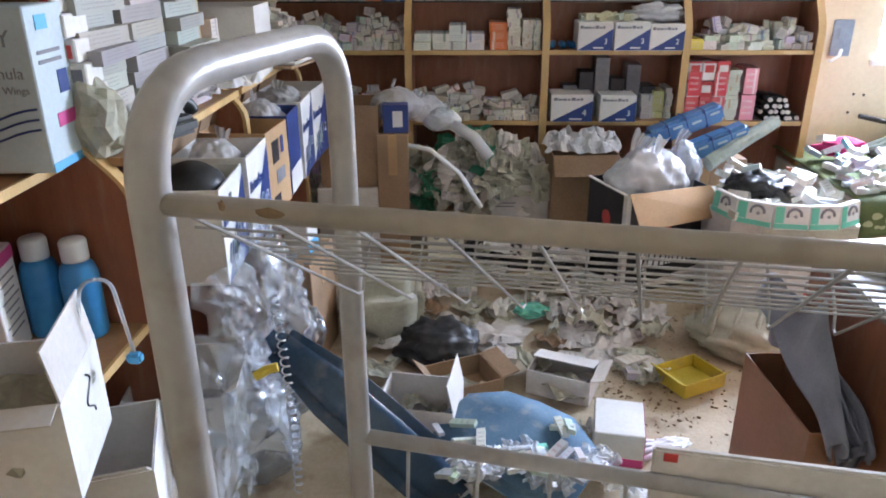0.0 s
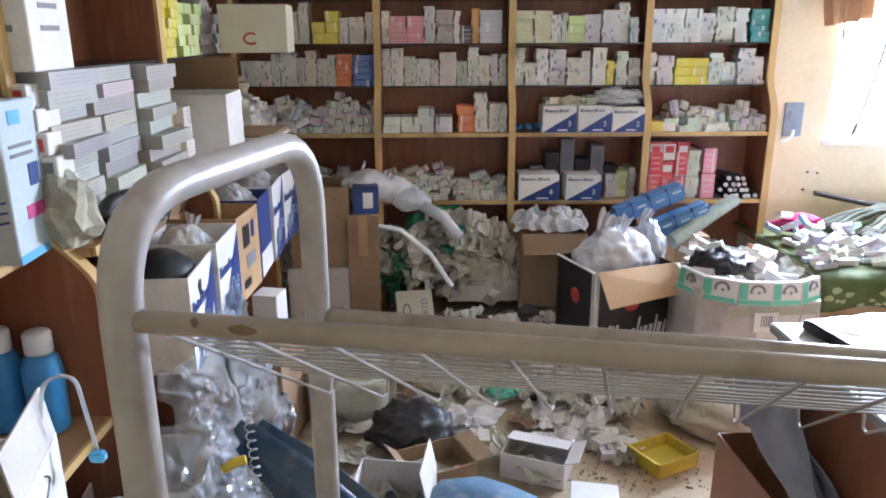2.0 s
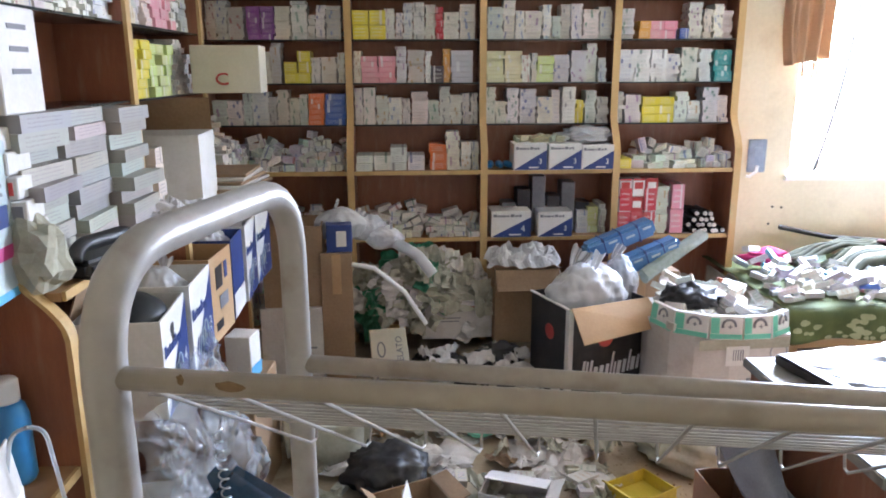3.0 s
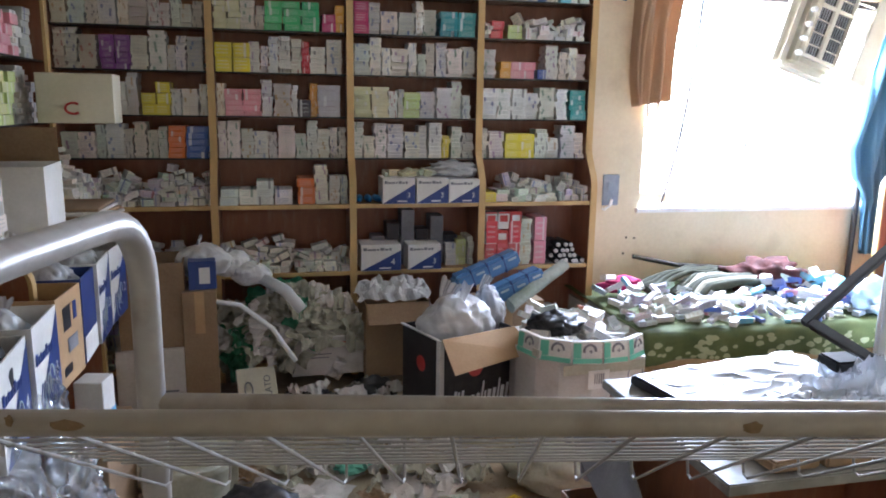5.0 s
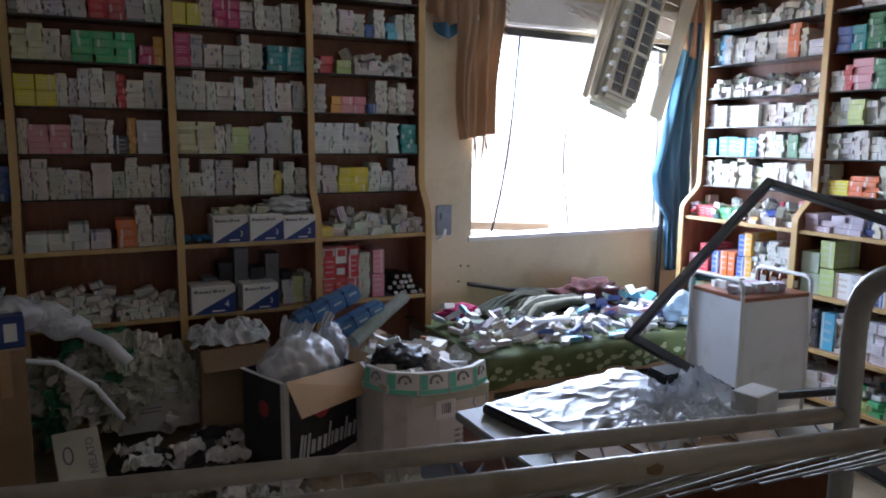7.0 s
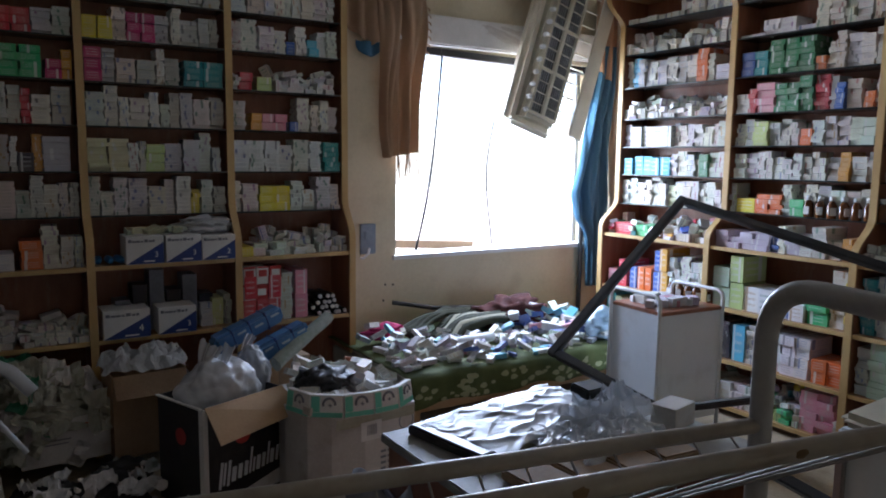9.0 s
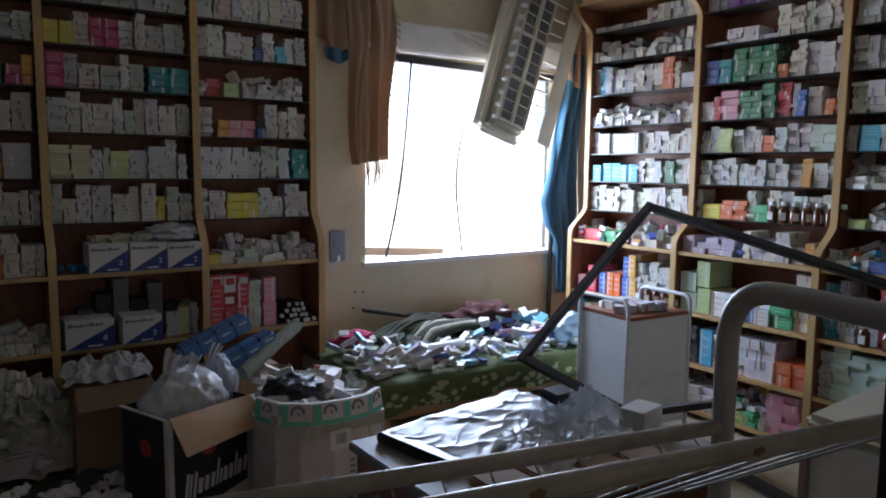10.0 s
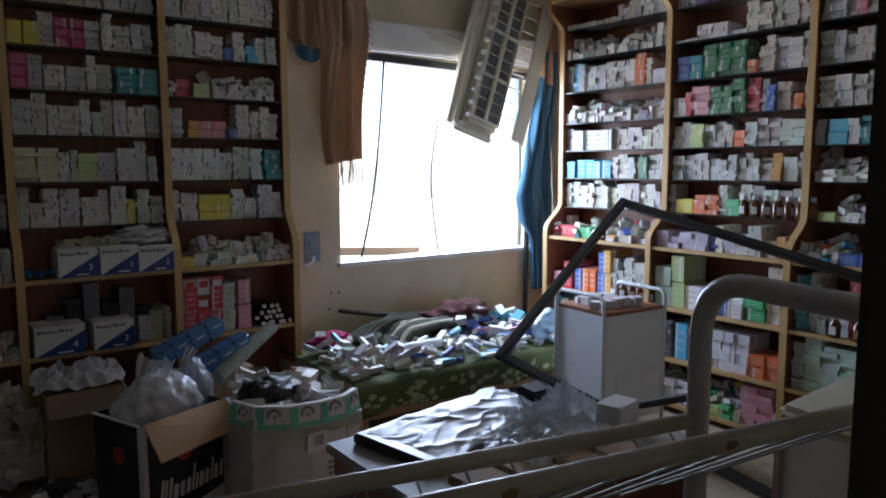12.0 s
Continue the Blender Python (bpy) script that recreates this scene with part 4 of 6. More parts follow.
# ---- bed under the window ----
bed = empty("bed", "low wooden bed covered with a green spotted cloth", "bed")
BX0, BX1, BY0, BY1, BZ = 1.86, 3.88, 3.36, 4.47, 0.42
for x in (BX0 + 0.06, BX1 - 0.06):
    for y in (BY0 + 0.1, BY1 - 0.06):
        part("leg", rounded(0.07, 0.07, 0.22, 0.006, 2, pose(x, y, 0)), KRAFT, bed)
part("side_board", rounded(BX1 - BX0 - 0.06, 0.03, 0.12, 0.004, 2, pose((BX0 + BX1) / 2, BY0 + 0.1, 0.2)), KRAFT, bed, "raw wooden side board")
part("mattress", rounded(BX1 - BX0 - 0.02, BY1 - BY0 - 0.06, 0.16, 0.03, 3, pose((BX0 + BX1) / 2, (BY0 + BY1) / 2 + 0.02, 0.25)), PAPER, bed)


def cover_fn(u, v):
    x = BX0 - 0.01 + (BX1 - BX0 + 0.02) * u
    if v < 0.22:
        s = v / 0.22
        return (x, BY0 - 0.012 + 0.014 * math.sin(x * 19) * (1 - s), BZ - 0.15 * (1 - s) - 0.012 * math.sin(x * 11) * (1 - s) + 0.004)
    s = (v - 0.22) / 0.78
    return (x, BY0 + (BY1 - BY0) * s, BZ + 0.012 + 0.012 * noise.noise((x * 4, s * 5, 3)))


cover = part("bed_cover", sheet(60, 26, cover_fn, 0.006), CLOTH, bed, "green cloth with cream spots", smooth=True)
for k in range(110):
    cx, s = rng.uniform(BX0 + 0.03, BX1 - 0.03), rng.random()
    r = rng.uniform(0.012, 0.026)
    turn = rng.uniform(0, 6.28)
    n = 8
    on_front = k < 75
    pts = []
    for j in range(n):
        a = 2 * math.pi * j / n
        dx, dz = r * math.cos(a) * 1.25, r * math.sin(a) * (0.75 + 0.25 * math.cos(a + turn))
        if on_front:
            zz = BZ - 0.135 + 0.12 * s + dz
            ss = min(1, max(0, (zz - (BZ - 0.15)) / 0.15))
            pts.append((cx + dx, BY0 - 0.017 + 0.014 * math.sin((cx + dx) * 19) * (1 - ss), zz - 0.012 * math.sin((cx + dx) * 11) * (1 - ss)))
        else:
            yy = BY0 + 0.03 + 0.25 * s + dz
            pts.append((cx + dx, yy, BZ + 0.026))
    Mesh().poly(pts, [tuple(range(n))]).part("cloth_print", CREAM_DOT, cover)


def loose_box(x, y, z, s, tilt=25, color=None, ink=None, yaw=None, name="medicine_box", label="loose medicine carton tipped out in a heap", group="spilled medicine boxes"):
    k = rng.uniform(0.8, 1.25)
    d = (s[0] * k, s[1] * k, s[2] * k)
    return Mesh().box(*d, None, tuple(0.8 * v for v in shade(color or rng.choice(WHITES))), ink or rng.choice(INKS)).thing(
        name, CARTON, label, "medicine box", group,
        m=pose(x, y, z, rng.uniform(-tilt, tilt), rng.uniform(-tilt, tilt), rng.uniform(0, 180) if yaw is None else yaw))


for k in range(260):
    x = rng.uniform(BX0 + 0.02, BX1 - 0.05)
    y = BY0 + 0.06 + rng.random() ** 1.2 * 0.62
    high = 0.1 * math.exp(-((x - 2.0) / 0.4) ** 2) + 0.03
    c = None
    if k % 3 == 0:
        c = COLORS[rng.choice(["sky", "blue", "lilac", "lilac", "pink", "mint", "grey", "grey"])]
    lying = k < 125
    loose_box(x, y, BZ + (0.02 if lying else 0.045 + rng.random() * high), (0.034, 0.088, 0.024), 4 if lying else 30, c)


def striped_fold(name, label, pts, r, pale, dark, count=8):
    """A folded blanket with stripes along its length: side-by-side soft bands over an arched back."""
    root = empty(name, label, "blanket")
    d = (Vector(pts[-1]) - Vector(pts[0])).normalized()
    side = Vector((-d.y, d.x, 0))
    for k in range(count):
        a = -0.9 + 1.8 * k / (count - 1)
        shift = side * (r * 1.5 * math.sin(a)) + Vector((0, 0, r * 0.8 * math.cos(a) - r * 0.5))
        band = tube_mesh([Vector(p) + shift for p in pts], r * 0.4, 8)
        for v in band.verts:
            v.co += Vector((0, 0, 1)) * 0.04 * noise.noise(v.co * 6) + side * 0.035 * noise.noise(v.co * 6 + Vector((3, 1, 2)))
        part("stripe", band, dark if k % 3 == 1 else pale, root, smooth=True)
    return root


def line(a, b, n, sag=0.0):
    return [tuple(a[i] + (b[i] - a[i]) * k / n + (sag * math.sin(math.pi * k / n) if i == 2 else 0) for i in range(3)) for k in range(n + 1)]


striped_fold("blanket", "olive and pale striped blanket rolled up on the bed", line((2.22, 4.1, BZ + 0.06), (2.84, 4.34, BZ + 0.13), 14, 0.03), 0.042, STRIPE_GREEN, STRIPE_GREEN, 5)
striped_fold("blanket", "olive and pale striped blanket rolled up on the bed", line((2.42, 4.04, BZ + 0.05), (2.98, 4.3, BZ + 0.1), 14, 0.03), 0.04, STRIPE_GREEN, STRIPE_PALE, 4)
striped_fold("blanket", "olive and white striped blanket folded on the bed", line((2.38, 3.9, BZ + 0.05), (3.0, 4.08, BZ + 0.09), 12, 0.05), 0.062, STRIPE_GREEN, STRIPE_PALE, 7)
tagged(part("blanket", lump(0.26, 0.2, 0.1, 0.5, 3.0, 4, 3, fold=0.25), MAROON, None, m=pose(3.14, 4.15, BZ + 0.01), smooth=True), "crumpled maroon checked blanket on the bed", "blanket")
tagged(part("scarf", lump(0.12, 0.07, 0.05, 0.5, 3.0, 4, 8, fold=0.25), MAGENTA, None, m=pose(2.08, 4.1, BZ + 0.05), smooth=True), "crumpled magenta cloth on the bed", "cloth")
tagged(part("wooden_stick", tube_mesh([(2.32, 4.44, BZ + 0.2), (2.62, 4.4, BZ + 0.14), (2.95, 4.36, BZ + 0.12)], 0.016, 8), DARK_WOOD, None), "dark wooden stick lying behind the blankets", "stick")
tagged(part("paper_roll", tube_mesh([(2.2, 3.62, BZ + 0.1), (2.62, 3.68, BZ + 0.09)], 0.03, 14), WHITE_PLASTIC, None, smooth=True), "rolled white paper on the heap", "paper roll")
tagged(part("plastic_bag", lump(0.16, 0.14, 0.1, 0.4, 2.5, 4, 12, fold=0.2), film_material("blue_tint_bag", (0.5, 0.7, 0.85), 0.3, 0.3), None, m=pose(3.45, 3.55, BZ + 0.02), smooth=True), "pale blue plastic bag on the bed", "bag")
for k in range(26):
    loose_box(rng.uniform(3.05, 3.6), rng.uniform(3.55, 4.2), BZ + 0.03 + 0.08 * rng.random(), (0.06, 0.13, 0.04), 30, COLORS[rng.choice(["sky", "white", "mint", "pink", "blue", "white"])])

# ---- cartons in front of the shelving ----
BLUE_PACK = mat("blue_film_pack", (0.06, 0.16, 0.36), (0.1, 0.24, 0.46), 0.3, 9, 60, 0.2)
WRAPPED = mat("film_wrapped_green", (0.26, 0.31, 0.25), (0.44, 0.48, 0.44), 0.25, 9, 50, 0.2)
MAN = pose(0.728, 3.235, 0.0, 0, 0, 21)
man = empty("black_carton", "large black printed carton, open and full of bags", "carton", MAN)
cw, cd = 0.45, 0.35
for a, b, mt in (((0, 0, 0), (cw, 0.006, 0.5), BLACK_PRINT), ((0, 0.0065, 0), (0.006, cd, 0.5), BLACK_PRINT), ((cw - 0.006, 0.0065, 0), (cw, cd, 0.5), BLACK_PRINT), ((0.0065, cd - 0.006, 0), (cw - 0.0065, cd, 0.5), BLACK_PRINT),
                 ((0.007, 0.007, 0), (cw - 0.007, cd - 0.007, 0.01), CARDBOARD)):
    Mesh().span(a, b).part("carton_wall", mt, man)
Mesh().span((-0.002, -0.0025, 0), (0.022, -0.0003, 0.5)).part("white_edge", WHITE_CARD, man)
Mesh().span((-0.0025, 0.0, 0), (-0.0003, 0.03, 0.5)).part("white_edge", WHITE_CARD, man)
Mesh().poly([(0.01, -0.001, 0.505), (cw, -0.001, 0.505), (cw + 0.02, -0.13, 0.4), (-0.0, -0.13, 0.37), (0.01, 0.004, 0.505), (cw, 0.004, 0.505), (cw + 0.02, -0.126, 0.397), (0, -0.126, 0.367)],
            [(0, 3, 2, 1), (4, 5, 6, 7), (0, 1, 5, 4), (2, 3, 7, 6), (1, 2, 6, 5), (3, 0, 4, 7)]).part("flap", KRAFT, man, "brown inner side of the folded flap")
Mesh().span((-0.012, 0.01, 0.498), (0.004, cd, 0.504)).part("flap", WHITE_CARD, man)
for x, w, z, h in ((0.045, 0.012, 0.12, 0.1), (0.062, 0.01, 0.13, 0.085), (0.08, 0.012, 0.12, 0.095), (0.105, 0.02, 0.13, 0.055), (0.133, 0.018, 0.13, 0.055), (0.16, 0.016, 0.13, 0.055),
                   (0.18, 0.009, 0.13, 0.1), (0.196, 0.009, 0.13, 0.055), (0.217, 0.018, 0.13, 0.055), (0.242, 0.015, 0.13, 0.055), (0.263, 0.009, 0.13, 0.09), (0.283, 0.018, 0.13, 0.055), (0.308, 0.013, 0.13, 0.06)):
    Mesh().box(w * 1.2, 0.002, h * 1.25, pose(x * 1.25 + 0.02, -0.003, z - 0.02 + 0.1 * x, 0, 8, 0)).part("print_bar", WHITE_PLASTIC, man)
Mesh().poly([(0.02, -0.003, 0.02), (cw - 0.005, -0.003, 0.02), (cw - 0.005, -0.003, 0.1)], [(0, 1, 2)]).part("white_print", WHITE_CARD, man)
part("red_crest", lathe([(0.045, 0), (0.045, 0.002)], 14), RED_PRINT, man, m=pose(0.21, -0.001, 0.33, 90))
part("red_crest", lathe([(0.04, 0), (0.04, 0.002)], 14), RED_PRINT, man, m=pose(-0.001, 0.17, 0.34, 0, -90, 0))
bag(MAN @ pose(0.2, 0.17, 0.38), "knotted white plastic bag in the black carton", 0.21, 0.165, 0.165, 5, PLASTIC_BAG)
bag(MAN @ pose(0.42, 0.2, 0.42), "torn clear plastic bag on the carton", 0.11, 0.09, 0.14, 9, CLEAR_FILM, 1)
for x, y, z in ((1.12, 3.8, 0.665), (1.23, 3.7, 0.585)):
    root = empty("blue_pack", "long blue plastic-wrapped pack lying aslant on the cartons", "pack", pose(x, y, z, 0, -20, 8))
    part("pack", rounded(0.4, 0.1, 0.095, 0.018, 3), BLUE_PACK, root)
    for j in range(3):
        part("fold_line", rounded(0.006, 0.104, 0.099, 0.001, 1, pose(-0.1 + 0.1 * j, 0, -0.002)), NAVY_PRINT, root)
    for j in range(3):
        part("print_bar", rounded(0.05, 0.002, 0.012, 0.0005, 1, pose(-0.05 + 0.1 * j, -0.0508, 0.055 - 0.01 * (j % 2))), INFUSION, root)
closed_carton("stacked_carton", "brown carton under the blue packs", pose(1.2, 3.8, 0.0, 0, 0, 4), 0.42, 0.24, 0.55, CARDBOARD)
roll = tube_mesh(line((1.19, 3.6, 0.555), (1.55, 3.76, 0.735), 8), 0.036, 12)
for v in roll.verts:
    v.co += Vector((1, 1, 1)) * 0.012 * noise.noise(v.co * 14)
tagged(part("wrapped_roll", roll, WRAPPED, None), "flattened film-wrapped roll lying over the heap", "roll")

drum = empty("pale_carton", "large pale carton with crushed rounded corner", "carton")
dp = [(1.14, 3.6), (1.12, 3.28), (1.16, 3.1), (1.25, 3.03), (1.4, 2.99), (1.68, 3.02), (1.72, 3.12), (1.72, 3.6)]
body = Mesh()
n = len(dp)
body.poly([(x, y, 0) for x, y in dp] + [(x, y, 0.44) for x, y in dp], [(i, (i + 1) % n, n + (i + 1) % n, n + i) for i in range(n)] + [tuple(range(n))[::-1], tuple(range(n, 2 * n))])
body.part("carton_body", PALE_CARD, drum)
Mesh().box(0.11, 0.002, 0.09, pose(1.43, 2.986, 0.31, 0, 0, 5)).part("paper_label", WHITE_CARD, drum, "torn paper label")
for k in range(5):
    Mesh().box(0.005, 0.003, 0.05, pose(1.41 + 0.011 * k, 2.9845, 0.335, 0, 0, 5)).part("print_bar", GREY_PRINT, drum)
for k in range(5):
    for j in range(4):
        w = 0.028 + 0.008 * ((3 * k + j) % 3)
        Mesh().box(w, 0.003, 0.011, pose(1.5 + 0.042 * j, 2.999 + 0.0035 * j, 0.12 + 0.028 * k, 0, 0, 6)).part("print_bar", GREY_PRINT if k else RED_PRINT, drum)
part("stamp", tube_mesh([(1.63 + 0.04 * math.cos(a), 3.0125 + 0.004 * math.cos(a), 0.36 + 0.04 * math.sin(a)) for a in [i * math.pi / 8 for i in range(16)]], 0.003, 5, True), LEDGER, drum, "round printed stamp")
Mesh().box(0.42, 0.002, 0.05, pose(1.46, 2.9925, 0.385, 0, 0, 3.5)).part("tape", PAPER, drum, "strip of paper tape")
tray = empty("display_strip", "curved row of white and green medicine cartons on the carton's rim", "medicine boxes")
path = [(1.115, 3.22), (1.165, 3.07), (1.29, 2.985), (1.43, 2.965), (1.56, 2.975), (1.675, 3.05)]
for k in range(5):
    (xa, ya), (xb, yb) = path[k], path[k + 1]
    yaw = math.degrees(math.atan2(yb - ya, xb - xa))
    wdt = math.hypot(xb - xa, yb - ya) * 0.985
    mm = pose((xa + xb) / 2, (ya + yb) / 2, 0.442, -7, 0, yaw)
    card = part("carton", rounded(wdt, 0.03, 0.105, 0.003, 1), WHITE_CARD, tray, m=mm)
    Mesh().box(wdt * 0.98, 0.0015, 0.022, pose(0, -0.0165, 0.003)).part("green_print", GREEN_PRINT, card, "green band")
    Mesh().box(wdt * 0.26, 0.0015, 0.07, pose(-wdt * 0.34, -0.0165, 0.027)).part("green_print", GREEN_PRINT, card)
    ring = tube_mesh([(0.028 * math.cos(a) + 0.012, -0.0165, 0.062 + 0.028 * math.sin(a)) for a in [math.radians(q) for q in range(-5, 200, 29)]], 0.006, 6)
    part("crescent", ring, GREY_PRINT, card)
    Mesh().box(0.018, 0.0015, 0.005, pose(0.016, -0.0165, 0.055)).part("print_bar", GREY_PRINT, card)
    Mesh().box(0.005, 0.0015, 0.018, pose(0.016, -0.0172, 0.0485)).part("print_bar", GREY_PRINT, card)
for k in range(60):
    x, y = rng.uniform(1.18, 1.66), rng.uniform(3.08, 3.55)
    loose_box(x, y, 0.45 + 0.11 * rng.random() * (1 if k > 25 else 0), (0.045, 0.095, 0.03), 30 if k > 25 else 5)
tagged(part("black_bag", lump(0.12, 0.1, 0.06, 0.4, 3, 4, 21, fold=0.2), BIN_BAG, None, m=pose(1.3, 3.25, 0.5), smooth=True), "crumpled black plastic bag on the heap", "bag")
loose_box(1.6, 3.5, 0.5, (0.07, 0.14, 0.05), 12, (0.5, 0.12, 0.02), yaw=75)

# ---- white ward cabinet ----
CAB = pose(3.11, 2.77, 0, 0, 0, -4)
cab = empty("ward_cabinet", "small white ward cabinet with tube end handles", "cabinet", CAB)
cwx, cdy, cz0, cz1 = 0.47, 0.4, 0.12, 0.755
Mesh().span((0, 0, cz0), (0.016, cdy, cz1)).part("side_panel", CABINET, cab)
Mesh().span((cwx - 0.016, 0, cz0), (cwx, cdy, cz1)).part("side_panel", CABINET, cab)
Mesh().span((0.017, cdy - 0.012, cz0), (cwx - 0.017, cdy, cz1)).part("back_panel", CABINET, cab)
Mesh().span((0.017, 0.0, cz0), (cwx - 0.017, 0.016, cz1)).part("front_panel", CABINET, cab)
Mesh().span((0.017, 0.017, cz0), (cwx - 0.017, cdy - 0.013, cz0 + 0.016)).part("base_panel", CABINET, cab)
part("top_panel", rounded(cwx + 0.004, cdy + 0.01, 0.022, 0.004, 2, pose(cwx / 2, cdy / 2, cz1)), CHERRY, cab, "brown wooden top")
for x in (-0.012, cwx + 0.012):
    part("end_handle", tube_mesh(arc([(x, 0.0, 0.06), (x, 0.0, cz1 + 0.11), (x, cdy, cz1 + 0.11), (x, cdy, 0.06)], 0.05, 6), 0.011, 12), WHITE_PLASTIC, cab, smooth=True)
    for y in (0, cdy):
        part("caster", lathe([(0.012, 0), (0.025, 0.01), (0.025, 0.045), (0.01, 0.065)], 14), BLACK_PLASTIC, cab, m=pose(x, y, 0))
for k in range(14):
    loose_box(3.16 + rng.random() * 0.36, 2.84 + rng.random() * 0.26, cz1 + 0.024, (0.05, 0.09, 0.04), 3, COLORS[rng.choice(["white", "white", "pink", "lilac"])], name="pill_box", label="small pill carton standing on the ward cabinet", group="cabinet cartons")

# ---- torn-out window sash leaning on the desk and the shelves ----
T, L, R_ = Vector((3.501, 3.008, 1.401)), Vector((2.485, 2.993, 0.58)), Vector((3.795, 1.713, 1.061))
sx, sy = (T - L).normalized(), (R_ - T).normalized()
sz = sx.cross(sy).normalized()
FR = Matrix((sx, sy, sz)).transposed().to_4x4()
FR.translation = L
sash = empty("window_sash", "black-framed window sash torn out and leaning across the room", "window sash", FR)
sw, sh = (T - L).length, 1.7
for a, b in (((0, 0, -0.02), (sw, 0.05, 0.02)), ((0, sh - 0.05, -0.02), (sw, sh, 0.02)), ((0, 0.0505, -0.02), (0.05, sh - 0.0505, 0.02)), ((sw - 0.05, 0.0505, -0.02), (sw, sh - 0.0505, 0.02))):
    bm = rounded(b[0] - a[0], b[1] - a[1], b[2] - a[2], 0.006, 2, pose((a[0] + b[0]) / 2, (a[1] + b[1]) / 2, a[2]))
    part("profile", bm, DARK_RUBBER, sash)
for a, b in (((0.012, 0.02, 0.02), (sw - 0.012, 0.028, 0.027)), ((sw - 0.028, 0.03, 0.02), (sw - 0.02, sh - 0.03, 0.027))):
    Mesh().span(a, b).part("seal", METAL, sash, "grey groove along the profile")

part("stay_bar", rounded(0.05, 0.8, 0.03, 0.006, 2, pose(0.0, 0, 0)), DARK_RUBBER, sash, "loose lower rail", m=FR.inverted() @ look((2.67, 2.315, 0.457), (2.83, 2.025, 0.557)) @ pose(0, 0, 0, 90))
closed = empty("dark_carton", "dark brown carton propping the torn-out sash", "carton", pose(2.62, 2.68, 0, 0, 0, 12))
part("carton", rounded(0.3, 0.34, 0.4, 0.004, 1), BLACK_PRINT, closed)

# ---- desk with plastic-wrapped book ----
desk = empty("desk", "brown veneered desk covered with plastic and papers", "desk")
DX0, DX1, DY0, DY1, DZ = 0.985, 1.95, 1.35, 2.03, 0.75
part("desk_top", rounded(DX1 - DX0, DY1 - DY0, 0.03, 0.004, 2, pose((DX0 + DX1) / 2, (DY0 + DY1) / 2, DZ - 0.03)), DESK_TOP, desk, "scuffed grey desk top")
Mesh().span((DX0 + 0.02, DY0 + 0.02, 0), (DX0 + 0.045, DY1 - 0.02, DZ - 0.031)).part("side_panel", CHERRY, desk)
Mesh().span((DX1 - 0.045, DY0 + 0.02, 0), (DX1 - 0.02, DY1 - 0.02, DZ - 0.031)).part("side_panel", CHERRY, desk)
Mesh().span((DX0 + 0.046, DY1 - 0.05, 0.1), (DX1 - 0.046, DY1 - 0.03, DZ - 0.031)).part("front_panel", CHERRY, desk)
book = empty("ledger", "large dark-bound ledger wrapped in clear plastic", "book", pose(1.33, 1.86, DZ + 0.001, 0, 0, 10))
part("cover", rounded(0.5, 0.33, 0.028, 0.004, 2), BLACK_PRINT, book)
# grey-blue top sheet: glare of the plastic wrap painted over the dark binding
part("jacket", rounded(0.485, 0.315, 0.003, 0.001, 1, pose(0, 0, 0.0282)), LEDGER, book, "cover top in grey-blue, with the plastic's glare in its colour")
part("pages", rounded(0.49, 0.335, 0.018, 0.002, 1, pose(0.004, -0.004, 0.005)), PAPER, book)


def film_sheet(name, label, m, sx, sy, h, seed, material=None, res=64, fine=1.0, smooth=False):
    """A crumpled sheet: flat facets that meet in sharp ridges, with loose edges."""
    def ridge(u, v, f, a):
        p, q = u * math.cos(a) + v * math.sin(a), v * math.cos(a) - u * math.sin(a)
        return (1 - abs(noise.noise((p * f + seed, q * f * 0.35, seed * 0.37 + a)))) ** 6

    def fn(u, v):
        edge = (math.sin(math.pi * u) * math.sin(math.pi * v)) ** 0.4
        z = h * (0.2 + 0.8 * abs(noise.noise((u * 2.2 + seed, v * 2.2, seed))) + 0.5 * ridge(u, v, 4.0, 0.6) + 0.4 * ridge(u, v, 5.5, -0.8) + fine * (0.16 * ridge(u, v, 12, 0.2) + 0.12 * ridge(u, v, 15, 1.6))) * (0.3 + 0.7 * edge)
        return ((u - 0.5) * sx + 0.05 * noise.noise((v * 6, seed, 1)), (v - 0.5) * sy + 0.05 * noise.noise((u * 6, seed, 4)), max(0.004, z))
    ob = part(name, sheet(res, res, fn), material or CLEAR_FILM, None, m=m, smooth=smooth)
    return tagged(ob, label, "plastic sheet")


film_sheet("plastic_sheet", "crumpled clear plastic sheet over the ledger", pose(1.44, 1.86, DZ + 0.03, 0, 0, 10), 0.62, 0.34, 0.017, 2, None, 64, 0.35, True)
film_sheet("plastic_sheet", "peaked clear plastic bag on the desk", pose(1.68, 1.72, DZ + 0.01, 0, 0, 24), 0.26, 0.24, 0.1, 17)
film_sheet("plastic_sheet", "crumpled clear plastic sheet on the desk", pose(1.52, 1.62, DZ + 0.01, 0, 0, 6), 0.42, 0.3, 0.06, 6)
tagged(part("black_box", rounded(0.12, 0.08, 0.035, 0.006, 2), BLACK_PLASTIC, None, m=pose(1.7, 1.85, DZ + 0.06, 8, 4, 10)), "small black plastic case on the desk", "case")
part("carton", rounded(0.13, 0.09, 0.075, 0.002, 1), PALE_CARD, tagged(empty("small_carton", "small pale carton standing on the desk", "carton", pose(1.85, 1.61, DZ + 0.001, 0, 0, 12))))
